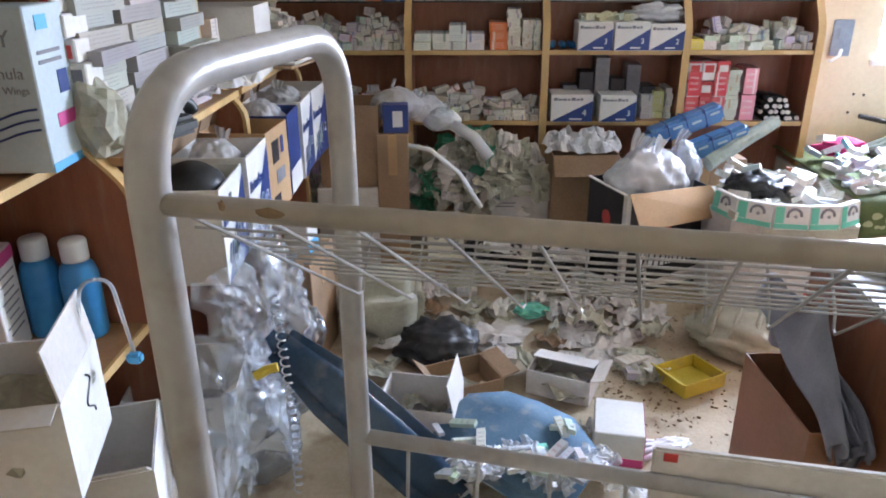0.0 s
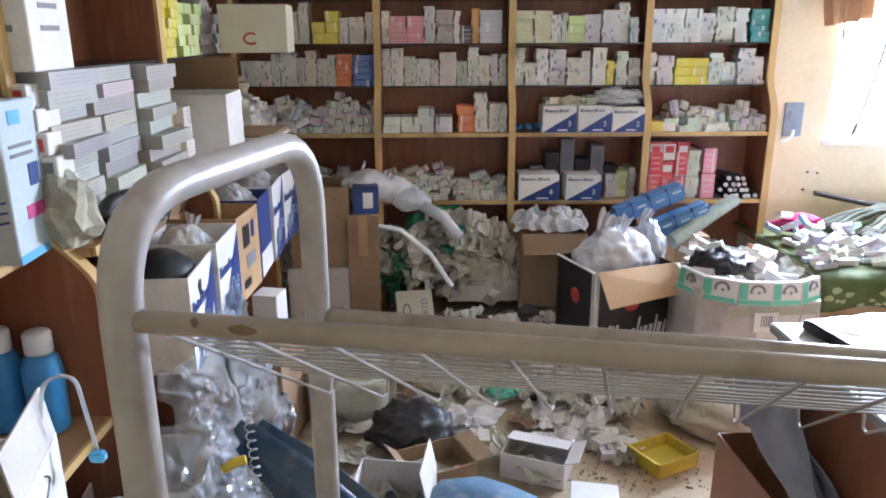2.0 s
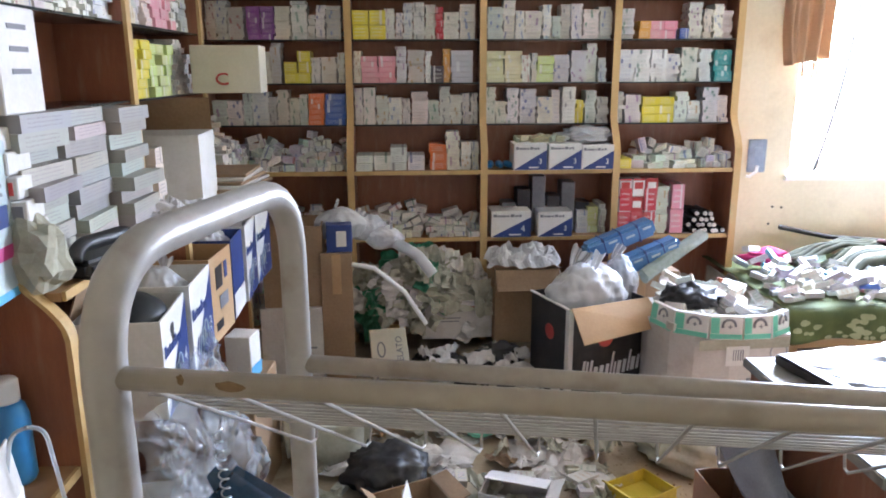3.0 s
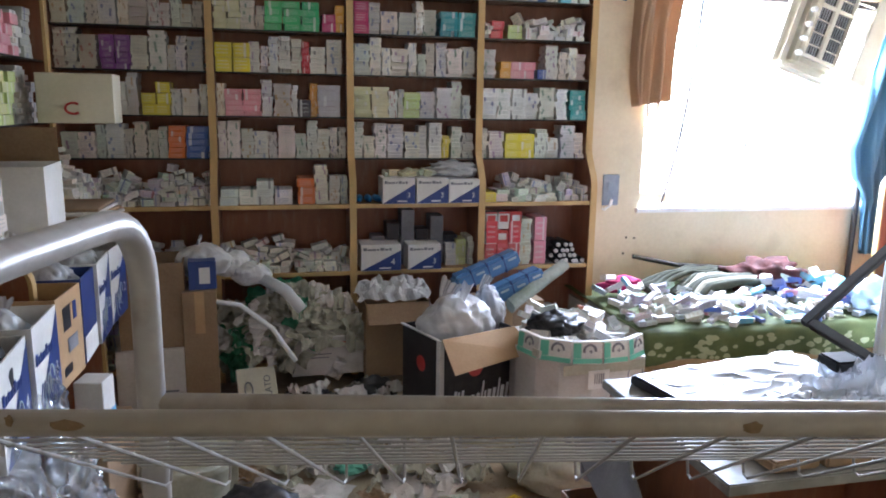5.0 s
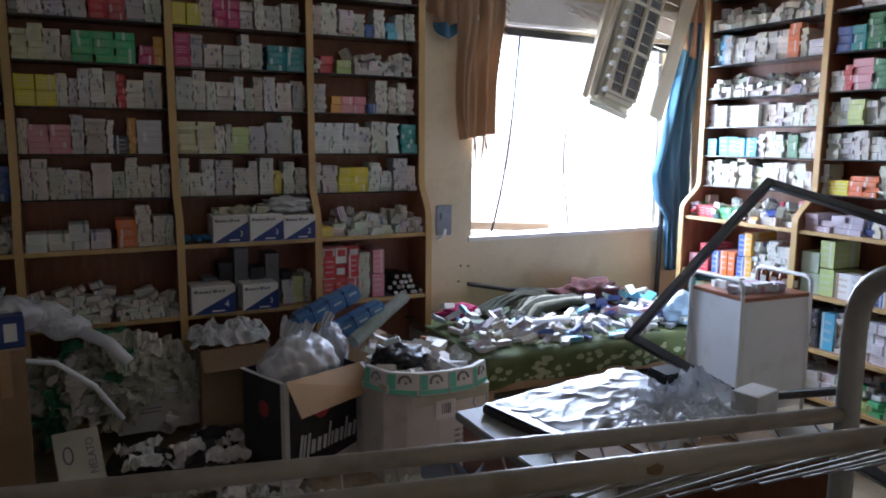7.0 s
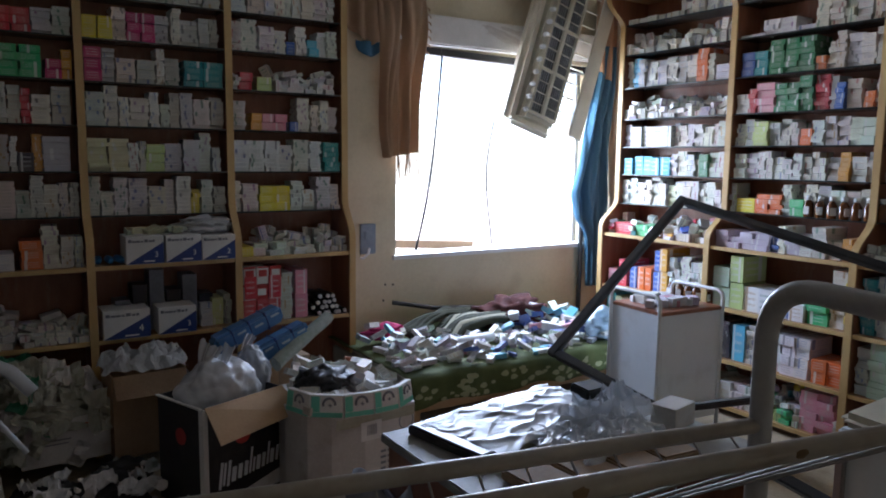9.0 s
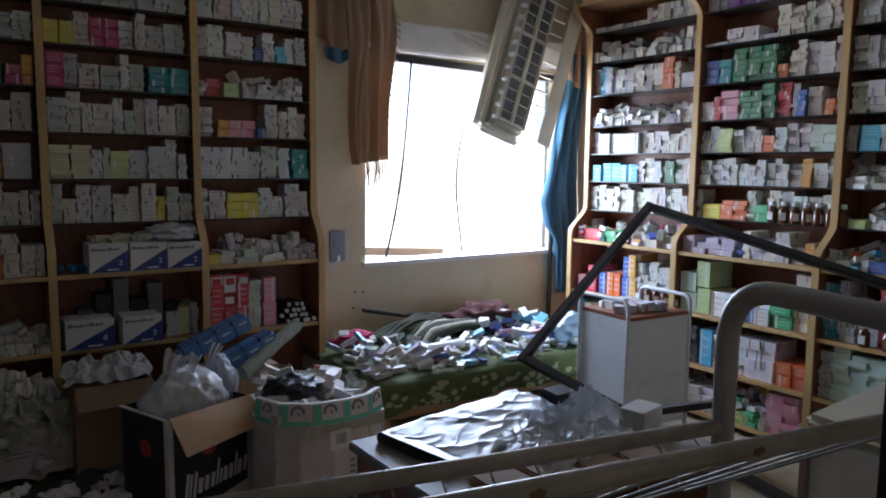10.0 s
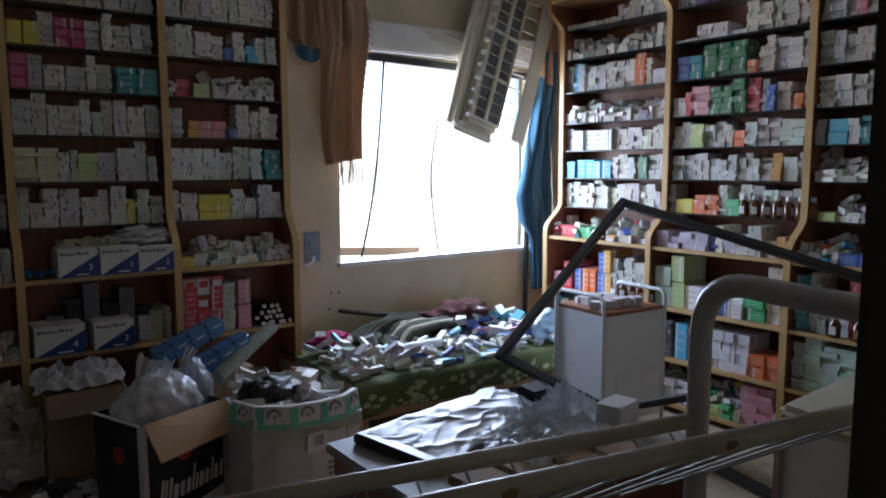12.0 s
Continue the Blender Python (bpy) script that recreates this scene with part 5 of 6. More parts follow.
for k in range(4):
    root = empty("brown_packet", "flat brown paper packet lying on the desk", "packet", pose(1.18 + 0.15 * k, 1.47, DZ + 0.002, 0, 0, 4 - 3 * k))
    part("packet", rounded(0.135, 0.19, 0.03, 0.006, 2), CARDBOARD, root)


# ---- open cartons and clutter on the left-hand shelving ----
# large infusion-set carton, hanging out over the counter
big = closed_carton("infusion_carton", "white and pale blue infusion set carton with wavy lines", pose(-1.065, 1.6, 1.1, 0, 0, 3), 0.3, 0.17, 0.35, INFUSION,
                    [("r", 0.0, 0.0, 0.168, 0.02, SKYBLUE_PRINT), ("r", 0.02, 0.09, 0.09, 0.03, PINK_PRINT), ("r", 0.03, 0.16, 0.045, 0.05, NAVY_PRINT), ("r", -0.02, 0.3, 0.05, 0.03, SKYBLUE_PRINT),
                     ("r", -0.01, 0.25, 0.1, 0.008, GREY_PRINT), ("r", -0.01, 0.23, 0.1, 0.008, GREY_PRINT)])
letters("Y", 0.05, GREY_PRINT, big, pose(0.1, -0.0865, 0.285, 90))
letters("nula", 0.034, GREY_PRINT, big, pose(0.1, -0.0865, 0.215, 90))
letters("& Wings", 0.022, GREY_PRINT, big, pose(0.095, -0.0865, 0.18, 90))
for k in range(3):
    pts = [(-0.13 + 0.27 * s, -0.0865, 0.06 + 0.022 * k + 0.035 * s * s + 0.006 * math.sin(s * 9)) for s in [i / 10 for i in range(11)]]
    part("wavy_line", tube_mesh(pts, 0.0028, 5), NAVY_PRINT, big)
tagged(part("crumpled_card", lump(0.07, 0.06, 0.1, 0.35, 2.5, 3, 31, fold=0.25), PAPER, None, m=pose(-0.9, 1.715, 1.093)), "torn crumpled grey card on the counter", "card")

# stacks of long pale cartons on the counter
rng = random.Random(11)
for k in range(3):
    y = 1.84 + 0.25 * k
    z = 1.092
    n = 0
    while z < 1.47:
        h = rng.uniform(0.036, 0.046)
        mm = Mesh().box(0.27, 0.23, h * 0.97, None, shade(rng.choice(((0.3, 0.285, 0.265), (0.37, 0.35, 0.33), (0.46, 0.44, 0.41))), 0.1), (0.18, 0.16, 0.18)).thing("long_carton", CARTON, "long pale printed carton stacked on the counter", "medicine box", "long pale cartons",
                                                                                     m=pose(-1.04 + rng.uniform(-0.025, 0.035) + (0.02 * k), y, z, 0, 0, rng.uniform(-4, 4)))
        z += h
        n += 1
for k in range(4):
    closed_carton("medicine_carton", "small white and red carton stacked on the counter", pose(-0.95 - 0.01 * k, 1.73, 1.26 + 0.055 * k, 0, 0, 6 - 4 * k), 0.12, 0.1, 0.052, WHITE_CARD, [("f", 0, 0.01, 0.1, 0.03, RED_PRINT if k % 2 else GREY_PRINT)], "small cartons")
closed_carton("stacked_carton", "white carton under the small cartons", pose(-0.96, 1.73, 1.092, 0, 0, 2), 0.14, 0.12, 0.165, PALE_CARD)
arab = closed_carton("lettered_carton", "white carton with handwritten marks on its side", pose(-1.02, 1.79, 1.503, 0, 0, 2), 0.22, 0.2, 0.24, WHITE_CARD)
for k in range(3):
    Mesh().box(0.15 - 0.03 * (k % 2), 0.0014, 0.014, pose(0.0, -0.101, 0.19 - 0.05 * k, 0, 2, 0)).part("pen_mark", GREY_PRINT, arab)
    Mesh().box(0.09, 0.0014, 0.012, pose(0.111, 0.0, 0.19 - 0.05 * k, 0, 0, 90)).part("pen_mark", GREY_PRINT, arab)
open_carton("white_carton", "open white carton with scrawled side on the counter", pose(-0.985, 2.95, 1.092, 0, 0, 4), 0.34, 0.3, 0.27, WHITE_CARD, CARDBOARD, [("l", 0.1, 40), ("b", 0.13, -8)])
crest = closed_carton("emblem_carton", "ivory carton with a red crescent emblem", pose(-0.8, 3.37, 1.503, 0, 0, 3), 0.29, 0.2, 0.2, AC_WHITE)
part("emblem", tube_mesh([(0.03 * math.cos(a) - 0.01, -0.101, 0.06 + 0.022 * math.sin(a)) for a in [math.radians(q) for q in range(50, 311, 26)]], 0.005, 6), RED_PRINT, crest)
fill(MC, 2.64, 3.55, C_HIGH - 0.06, 0.24, 1.092, 1.36, (), height=(0.6, 0.95), width=(0.08, 0.14), bh=(0.04, 0.07))
fill(MC, 3.55, 4.15, C_HIGH - 0.05, 0.22, 1.092, 1.5, (), "heap")
bundle = empty("paper_bundle", "flat bundle of folded cartons lying on the counter", "bundle", pose(-0.8, 3.3, 1.093, 0, 0, 84))
for k in range(5):
    part("folded_carton", rounded(0.42 - 0.02 * k, 0.2, 0.014, 0.003, 1, pose(0.01 * k, 0.006 * k, 0.0145 * k, 0, 0, 3 * k - 5)), PALE_CARD if k % 2 else CARDBOARD, bundle)
phone = empty("telephone", "black desk telephone on the counter", "telephone", pose(-0.85, 1.9, 1.092, 0, 0, 70))
part("base", rounded(0.2, 0.17, 0.05, 0.015, 3), BLACK_PLASTIC, phone)
part("handset", tube_mesh(arc([(-0.1, -0.04, 0.05), (-0.08, -0.04, 0.085), (0.1, -0.04, 0.085), (0.12, -0.04, 0.05)], 0.03), 0.02, 10), BLACK_PLASTIC, phone, smooth=True)
for k in range(12):
    part("key", rounded(0.012, 0.01, 0.006, 0.002, 1, pose(-0.03 + 0.022 * (k % 4), 0.02 + 0.016 * (k // 4), 0.05)), WHITE_PLASTIC, phone)
film_sheet("plastic_sheet", "crumpled pale plastic on the counter", pose(-0.92, 2.55, 1.1, 0, 0, 80), 0.4, 0.25, 0.07, 14, PLASTIC_BAG, 24)


def row_carton(y, w, h, digit, style, yaw=0.0):
    """An open carton standing in the row, its printed front towards the room."""
    outside = {"blue": WHITE_CARD, "beige": KRAFT, "navy": NAVY_PRINT}[style]
    label = {"blue": "open plaster bandage carton with a blue drawing on its front", "beige": "open beige carton with black and blue pictures", "navy": "open navy blue carton with a white band"}[style]
    d = 0.24
    c = open_carton("row_carton", label, pose(-0.82, y, 0.657, 0, 0, 90 + yaw), w, d, h, outside, CARDBOARD, [("b", 0.1, -20)])
    f = -d / 2 - 0.0015
    if style == "blue":
        Mesh().poly([(-w / 2 + 0.001, f, 0.002), (w / 2 - 0.001, f, 0.002), (w / 2 - 0.001, f, h * 0.95), (w * 0.12, f, h * 0.62)], [(0, 1, 2, 3)]).part("blue_print", NAVY_PRINT, c, "navy blue diagonal print")
        for k, (x, bw, bh) in enumerate(((-0.42, 0.07, 0.12), (-0.33, 0.06, 0.08), (-0.26, 0.03, 0.1), (-0.21, 0.08, 0.08), (-0.12, 0.07, 0.08), (-0.03, 0.07, 0.12), (0.06, 0.06, 0.08), (0.13, 0.05, 0.08), (0.19, 0.03, 0.1))):
            Mesh().box(w * bw, 0.001, h * bh, pose(w * x, f - 0.0006, h * 0.6)).part("print_bar", NAVY_PRINT, c)
        letters(digit, w * 0.22, WHITE_PLASTIC, c, pose(w * 0.32, f - 0.002, h * 0.36, 90))
        for k in range(3):
            ring = [(w * (0.08 - 0.12 * k) + w * 0.09 * math.cos(a), f - 0.002, h * (0.32 - 0.06 * k) + h * 0.15 * math.sin(a)) for a in [i * math.pi / 8 for i in range(13)]]
            part("drawn_line", tube_mesh(ring, 0.0022, 5), INFUSION, c)
        for k in range(4):
            Mesh().box(w * 0.03, 0.001, h * 0.2, pose(w * (-0.38 + 0.09 * k), f - 0.0006, h * 0.2, 0, 25, 0)).part("print_bar", NAVY_PRINT, c)
    elif style == "beige":
        for x, z, bw, bh, mt in ((-0.12, 0.6, 0.3, 0.26, BLACK_PRINT), (0.2, 0.66, 0.14, 0.2, NAVY_PRINT), (0.05, 0.34, 0.4, 0.16, GREY_PRINT), (-0.2, 0.12, 0.3, 0.1, BLACK_PRINT)):
            Mesh().box(w * bw, 0.001, h * bh, pose(w * x, f, h * z)).part("print_bar", mt, c)
    else:
        Mesh().box(w * 0.98, 0.001, h * 0.3, pose(0, f, 0.004)).part("print_bar", WHITE_CARD, c)
    return c


for y, w, h, d, st, yw in ((2.03, 0.28, 0.285, "4", "blue", 4), (2.315, 0.27, 0.3, "3", "blue", 2), (2.59, 0.25, 0.31, "", "beige", -3), (2.84, 0.22, 0.315, "", "navy", 2), (3.09, 0.26, 0.32, "3", "blue", 3), (3.37, 0.27, 0.32, "2", "blue", -2)):
    row_carton(y, w, h, d, st, yw)
tagged(part("black_bowl", lathe([(0.112, 0), (0.115, 0.02), (0.108, 0.07), (0.085, 0.115), (0.05, 0.14), (0.02, 0.148)], 26), BLACK_PLASTIC, None, m=pose(-0.815, 2.01, 0.845, 8, 12, 0), smooth=True), "upturned glossy black plastic bowl in a carton", "bowl")
for k, (y, z) in enumerate(((2.3, 0.84), (2.86, 0.86), (3.2, 0.86))):
    bag(pose(-0.83, y, z), "crumpled pale plastic bag in an open carton", 0.1, 0.11, 0.085, 130 + k, PLASTIC_BAG, 1)
closed_carton("blue_edged_box", "white box with a bright blue end under the cartons", pose(-0.66, 2.66, 0.46, 0, 0, 80), 0.1, 0.1, 0.17, WHITE_CARD, [("f", 0.0, 0.0, 0.098, 0.05, SKYBLUE_PRINT)])
closed_carton("stacked_carton", "pale carton under the blue-edged box", pose(-0.68, 2.66, 0.0, 0, 0, 84), 0.3, 0.2, 0.458, CARDBOARD)

# blue bottles and boxes on the lower left shelf
bottle = empty("blue_bottle", "blue plastic bottle with a white cap", "bottle", pose(-1.06, 1.615, 0.657), "blue bottles")
bottle.scale = (1.15, 1.15, 1.35)
part("body", lathe([(0.036, 0), (0.04, 0.008), (0.04, 0.12), (0.034, 0.14), (0.024, 0.15)]), BLUE_BOTTLE, bottle, smooth=True)
part("cap", lathe([(0.027, 0.15), (0.028, 0.154), (0.028, 0.185), (0.024, 0.19)]), WHITE_PLASTIC, bottle, "white screw cap", smooth=True)
copy_thing(bottle, pose(-0.955, 1.605, 0.657, 0, 0, 40))
closed_carton("magenta_carton", "white carton with a magenta stripe and small print", pose(-1.14, 1.5, 0.657, 0, 0, 12), 0.13, 0.13, 0.26, WHITE_CARD,
              [("f", 0, 0.225, 0.128, 0.03, PINK_PRINT)] + [("f", 0, 0.2 - 0.02 * k, 0.1 - 0.02 * (k % 3), 0.004, GREY_PRINT) for k in range(8)] + [("r", 0, 0.225, 0.128, 0.03, PINK_PRINT)] + [("r", 0, 0.2 - 0.02 * k, 0.1 - 0.02 * (k % 3), 0.004, GREY_PRINT) for k in range(8)])
s_box = open_carton("white_carton", "open white carton stuffed with packaging, pen mark outside", pose(-0.83, 1.09, 0.657, 0, 0, 14), 0.26, 0.25, 0.2, WHITE_CARD, PALE_CARD, [("r", 0.1, -8), ("f", 0.05, 100)])
part("pen_mark", tube_mesh([(0.1315, 0.02 + 0.02 * math.sin(i * 0.75), 0.17 - 0.008 * i) for i in range(12)], 0.0018, 5), BLACK_PLASTIC, s_box)
tagged(part("packaging", lump(0.11, 0.12, 0.08, 0.5, 3, 3, 17, fold=0.3), PAPER, None, m=pose(-0.83, 1.09, 0.67)), "crumpled packaging inside the white carton", "packaging")
drip = empty("infusion_line", "clear infusion tube with a blue valve over the carton", "tube")
part("tube", tube_mesh(arc([(-0.74, 1.18, 0.82), (-0.73, 1.22, 0.98), (-0.68, 1.24, 0.98), (-0.66, 1.24, 0.82)], 0.03, 6), 0.004, 8), CLEAR_FILM, drip, smooth=True)
part("valve", rounded(0.03, 0.022, 0.022, 0.005, 2, pose(-0.66, 1.24, 0.795)), SKYBLUE_PRINT, drip, "blue valve")
open_carton("white_carton", "open white carton on the bottom shelf", pose(-0.82, 1.32, 0.3, 0, 0, 20), 0.24, 0.28, 0.24, WHITE_CARD, PALE_CARD, [("f", 0.08, 50)])
closed_carton("stacked_carton", "pale carton under the open one", pose(-0.85, 1.32, 0.082, 0, 0, 10), 0.3, 0.34, 0.216, PALE_CARD)
open_carton("white_carton", "blue-edged white tray on the bottom shelf", pose(-0.8, 1.75, 0.3, 0, 0, 8), 0.26, 0.3, 0.16, WHITE_CARD, PALE_CARD, [("r", 0.05, 60)])
closed_carton("stacked_carton", "pale carton under the tray", pose(-0.84, 1.75, 0.082, 0, 0, 4), 0.3, 0.36, 0.216, PALE_CARD)
for k, (x, y, z, rx, rz) in enumerate(((-0.68, 2.2, 0.02, 0.16, 0.15), (-0.66, 1.88, 0.02, 0.14, 0.17))):
    bag(pose(x, y, z), "crumpled clear plastic packaging heaped under the shelf", rx, 0.15, rz, 40 + k, CLEAR_BAG, 1)
for k in range(9):
    film_sheet("plastic_sheet", "creased clear plastic packaging hanging from the shelf", pose(-0.7 + 0.03 * (k % 4), 1.6 + 0.085 * k, 0.27 + 0.16 * (k % 3), 12 * (k % 3) - 10, 78 - 5 * (k % 2), 14 * (k % 5) - 30), 0.36, 0.26, 0.075, 60 + k, CLEAR_BAG, 40, 0.15, True)
cord = [(-0.485 + 0.02 * math.sin(s * 2.2) + 0.011 * math.cos(s * 150), 1.62 + 0.011 * math.sin(s * 150), 0.76 - 0.6 * s) for s in [i / 420 for i in range(421)]]
part("telephone_cord", tube_mesh(cord, 0.0022, 5), METAL, phone, "coiled grey cord hanging down", m=phone.matrix_world.inverted(), smooth=True)
tagged(part("foil_ampoule", tube_mesh([(-0.53, 1.55, 0.57), (-0.5, 1.56, 0.585), (-0.475, 1.565, 0.59)], 0.012, 8), YELLOW_CARD, None), "gold foil wrapper on the plastic", "wrapper")

# ---- overturned blue vinyl chair ----
chair = empty("office_chair", "overturned dark blue vinyl chair on the floor", "chair")


def pad(length, width, thick, bend):
    bm = rounded(length, width, thick, thick * 0.45, 4)
    bmesh.ops.subdivide_edges(bm, edges=bm.edges[:], cuts=3, use_grid_fill=True)
    for v in bm.verts:
        s = 2 * v.co.x / length
        taper = math.sqrt(max(0.05, 1 - 0.9 * s ** 4))
        v.co.y *= taper * (0.9 + 0.1 * s)
        v.co.z = (v.co.z - thick / 2) * taper + thick / 2 + bend * (1 - s * s)
    return bm


part("backrest", pad(0.84, 0.2, 0.085, 0.06), BLUE_CLOTH, chair, m=pose(-0.285, 1.78, 0.27, 0, 50, 8) @ pose(0, 0, 0, 62, 0, 0), smooth=True)
part("seat", pad(0.52, 0.44, 0.06, 0.03), DUSTY_BLUE, chair, "dusty blue mesh seat", m=pose(0.14, 1.93, 0.06, 6, 6, -32), smooth=True)
part("stem", tube_mesh([(0.1, 1.95, 0.02), (-0.05, 1.85, 0.12), (-0.2, 1.82, 0.2)], 0.018, 10), METAL, chair)
for k in range(22):
    loose_box(rng.uniform(-0.1, 0.35), rng.uniform(1.7, 1.95), 0.15, (0.022, 0.08, 0.014), 18, COLORS[rng.choice(["white", "mint", "grey", "grey"])], name="ampoule_pack", label="small pale ampoule pack on the blue seat", group="ampoule packs")
for k in range(9):
    film_sheet("blister_sheet", "clear empty blister packaging on the blue seat", pose(0.02 + 0.055 * k, 1.72 + 0.035 * (k % 4), 0.15 - 0.006 * k, 0, 8 * (k % 3) - 6, 40 * k), 0.14, 0.09, 0.035, 140 + k, CLEAR_FILM, 14)
syringe = empty("syringe", "clear capped syringe lying on the blue seat", "syringe", pose(0.1, 1.8, 0.165, 0, 8, 20))
part("barrel", tube_mesh([(0, 0, 0), (0.12, 0, 0)], 0.012, 10), CLEAR_FILM, syringe)
part("cap", tube_mesh([(0.122, 0, 0), (0.15, 0, 0)], 0.014, 10), GREEN_PRINT, syringe, "green cap")

# ---- floor litter ----
open_carton("cardboard_box", "small open brown box on the floor", pose(-0.02, 2.36, 0.002, 0, 0, 25), 0.24, 0.2, 0.09, CARDBOARD, CARDBOARD, [("r", 0.07, 80), ("l", 0.06, 50)])
open_carton("cardboard_box", "open grey-white carton on the floor", pose(-0.16, 2.1, 0.002, 0, 0, -8), 0.26, 0.22, 0.17, PALE_CARD, PALE_CARD, [("r", 0.1, -12)])
open_carton("cardboard_box", "torn beige carton with a loose lid", pose(0.36, 2.4, 0.002, 0, 0, -22), 0.24, 0.17, 0.1, PALE_CARD, PALE_CARD, [("b", 0.11, -75), ("r", 0.05, 70)])
yel = open_carton("yellow_box", "flattened yellow carton tray on the floor", pose(0.85, 2.46, 0.002, 0, 0, 28), 0.2, 0.17, 0.055, YELLOW_CARD, YELLOW_CARD, [("f", 0.03, 50), ("l", 0.03, 60)])
closed_carton("pink_box", "white carton with a pink edge on the floor", pose(0.5, 2.05, 0.002, 0, 0, -10), 0.16, 0.2, 0.12, WHITE_CARD, [("f", 0, 0.0, 0.158, 0.03, PINK_PRINT), ("r", 0, 0.0, 0.198, 0.119, PINK_PRINT)])
glove = empty("glove", "pale blue rubber glove on the floor", "glove", pose(0.68, 2.05, 0.004, 0, 0, 15))
part("palm", lump(0.07, 0.035, 0.014, 0.3, 3, 3, 3), CABINET, glove)
for k in range(4):
    part("finger", tube_mesh([(-0.05, -0.02 + 0.014 * k, 0.012), (-0.1, -0.045 + 0.03 * k, 0.012), (-0.125, -0.05 + 0.034 * k, 0.01)], 0.009, 7), CABINET, glove, smooth=True)
tagged(part("black_bag", lump(0.15, 0.13, 0.09, 0.3, 2.4, 4, 51, fold=0.12), BIN_BAG, None, m=pose(-0.12, 2.6, 0.0), smooth=True), "bulging black plastic bag on the floor", "bag")
bale = rounded(0.36, 0.3, 0.27, 0.06, 4)
bmesh.ops.subdivide_edges(bale, edges=bale.edges[:], cuts=3, use_grid_fill=True)
for v in bale.verts:
    v.co += Vector((1, 1, 0.6)) * 0.035 * noise.noise(v.co * 9)
    v.co.z = max(0.0, v.co.z)
tagged(part("bale", bale, PAPER, None, m=pose(-0.38, 2.85, 0.0, 0, 0, 16), smooth=True), "slack film-wrapped pale bale on the floor", "bale")
sack = empty("striped_sack", "pale striped plastic sack on the floor", "sack", pose(1.16, 2.68, 0.0, 0, 0, -28))
part("sack_body", lump(0.24, 0.15, 0.1, 0.25, 2.5, 4, 61, fold=0.1), PAPER, sack, smooth=True)
for k in range(5):
    part("stripe", tube_mesh([(-0.16 + 0.08 * k + 0.02 * math.sin(s), 0.14 * math.cos(s), 0.04 + 0.148 * math.sin(s)) for s in [0.5 + 0.27 * i for i in range(9)]], 0.012, 6), PAPER, sack, smooth=True)
bx = open_carton("brown_carton", "brown veneer-coloured carton with grey cloth against the desk", pose(0.91, 1.76, 0.002, 0, 0, 93), 0.4, 0.13, 0.42, RUST, CARDBOARD)
for k in range(4):
    tagged(part("grey_cloth", sheet(10, 18, lambda u, v, k=k: (0.885 + 0.024 * k + 0.016 * u - 0.008 * math.sin(v * 6), 2.04 - 0.55 * v + 0.02 * math.sin(u * 7 + k), 0.6 - 0.16 * v * v + 0.02 * math.sin(v * 9 + 2 * k) - 0.12 * abs(u - 0.5)), 0.012), GREY_CLOTH, None, smooth=True),
           "folded grey fabric slumped over the brown carton", "cloth")
panel = empty("foam_panel", "white carton edge with a red sticker on the trolley", "carton", pose(0.485, 0.845, 0.702, 0, 0, -10))
part("panel", rounded(0.44, 0.014, 0.184, 0.004, 2), PALE_CARD, panel)
part("sticker", rounded(0.02, 0.002, 0.014, 0.0005, 1, pose(-0.195, -0.008, 0.165)), RED_PRINT, panel, "red sticker")
closed_carton("white_carton", "white carton lying on the trolley's lower shelf", pose(0.0, 0.8, 0.702, 0, 0, -14), 0.22, 0.16, 0.05, WHITE_CARD)


def scrap(name, label, category, x, y, z, sx, sy, seed, material, lift=0.03, yaw=0, tilt=0):
    fn = lambda u, v: ((u - 0.5) * sx * (1 + 0.12 * noise.noise((v * 3, seed, 0))), (v - 0.5) * sy * (1 + 0.15 * noise.noise((u * 3, seed, 2))),
                       0.004 + lift * max(0, 0.6 + noise.fractal((u * 2.3 + seed, v * 2.3, seed * 1.7), 1.0, 2.0, 3)))
    return tagged(part(name, sheet(9, 9, fn, 0.0015), material, None, m=pose(x, y, z, tilt, 0, yaw)), label, category, "paper litter")


rng = random.Random(21)
for k in range(80):
    if k < 45:
        x, y = rng.uniform(-0.45, 0.75), rng.uniform(2.45, 3.4)
    elif k < 62:
        x, y = rng.uniform(-0.5, 0.5), rng.uniform(1.6, 2.5)
    else:
        x, y = rng.uniform(0.2, 0.9), rng.uniform(2.7, 3.4)
    s = rng.uniform(0.05, 0.17)
    scrap("paper_scrap", "crumpled pale paper scrap on the floor", "paper", x, y, 0.001 + 0.0006 * k, s, s * rng.uniform(0.5, 1.0), k, rng.choice([PAPER, PAPER, WHITE_CARD, PALE_CARD]), rng.uniform(0.01, 0.06), rng.uniform(0, 180))
for k in range(30):
    loose_box(rng.uniform(-0.5, 0.75), rng.uniform(2.3, 3.5), 0.012, (0.05, 0.1, 0.03), 6, name="trampled_box", label="trampled pale medicine carton on the floor", group="floor cartons")
for k in range(26):
    s = rng.uniform(0.12, 0.24)
    scrap("paper_sheet", "trampled pale sheet of card on the floor", "paper", rng.uniform(-0.35, 0.72), rng.uniform(2.55, 3.45), 0.002 + 0.0008 * k, s, s * rng.uniform(0.5, 0.9), 400 + k, rng.choice([PAPER, PALE_CARD, PALE_CARD, CARDBOARD]), rng.uniform(0.01, 0.04), rng.uniform(0, 180))
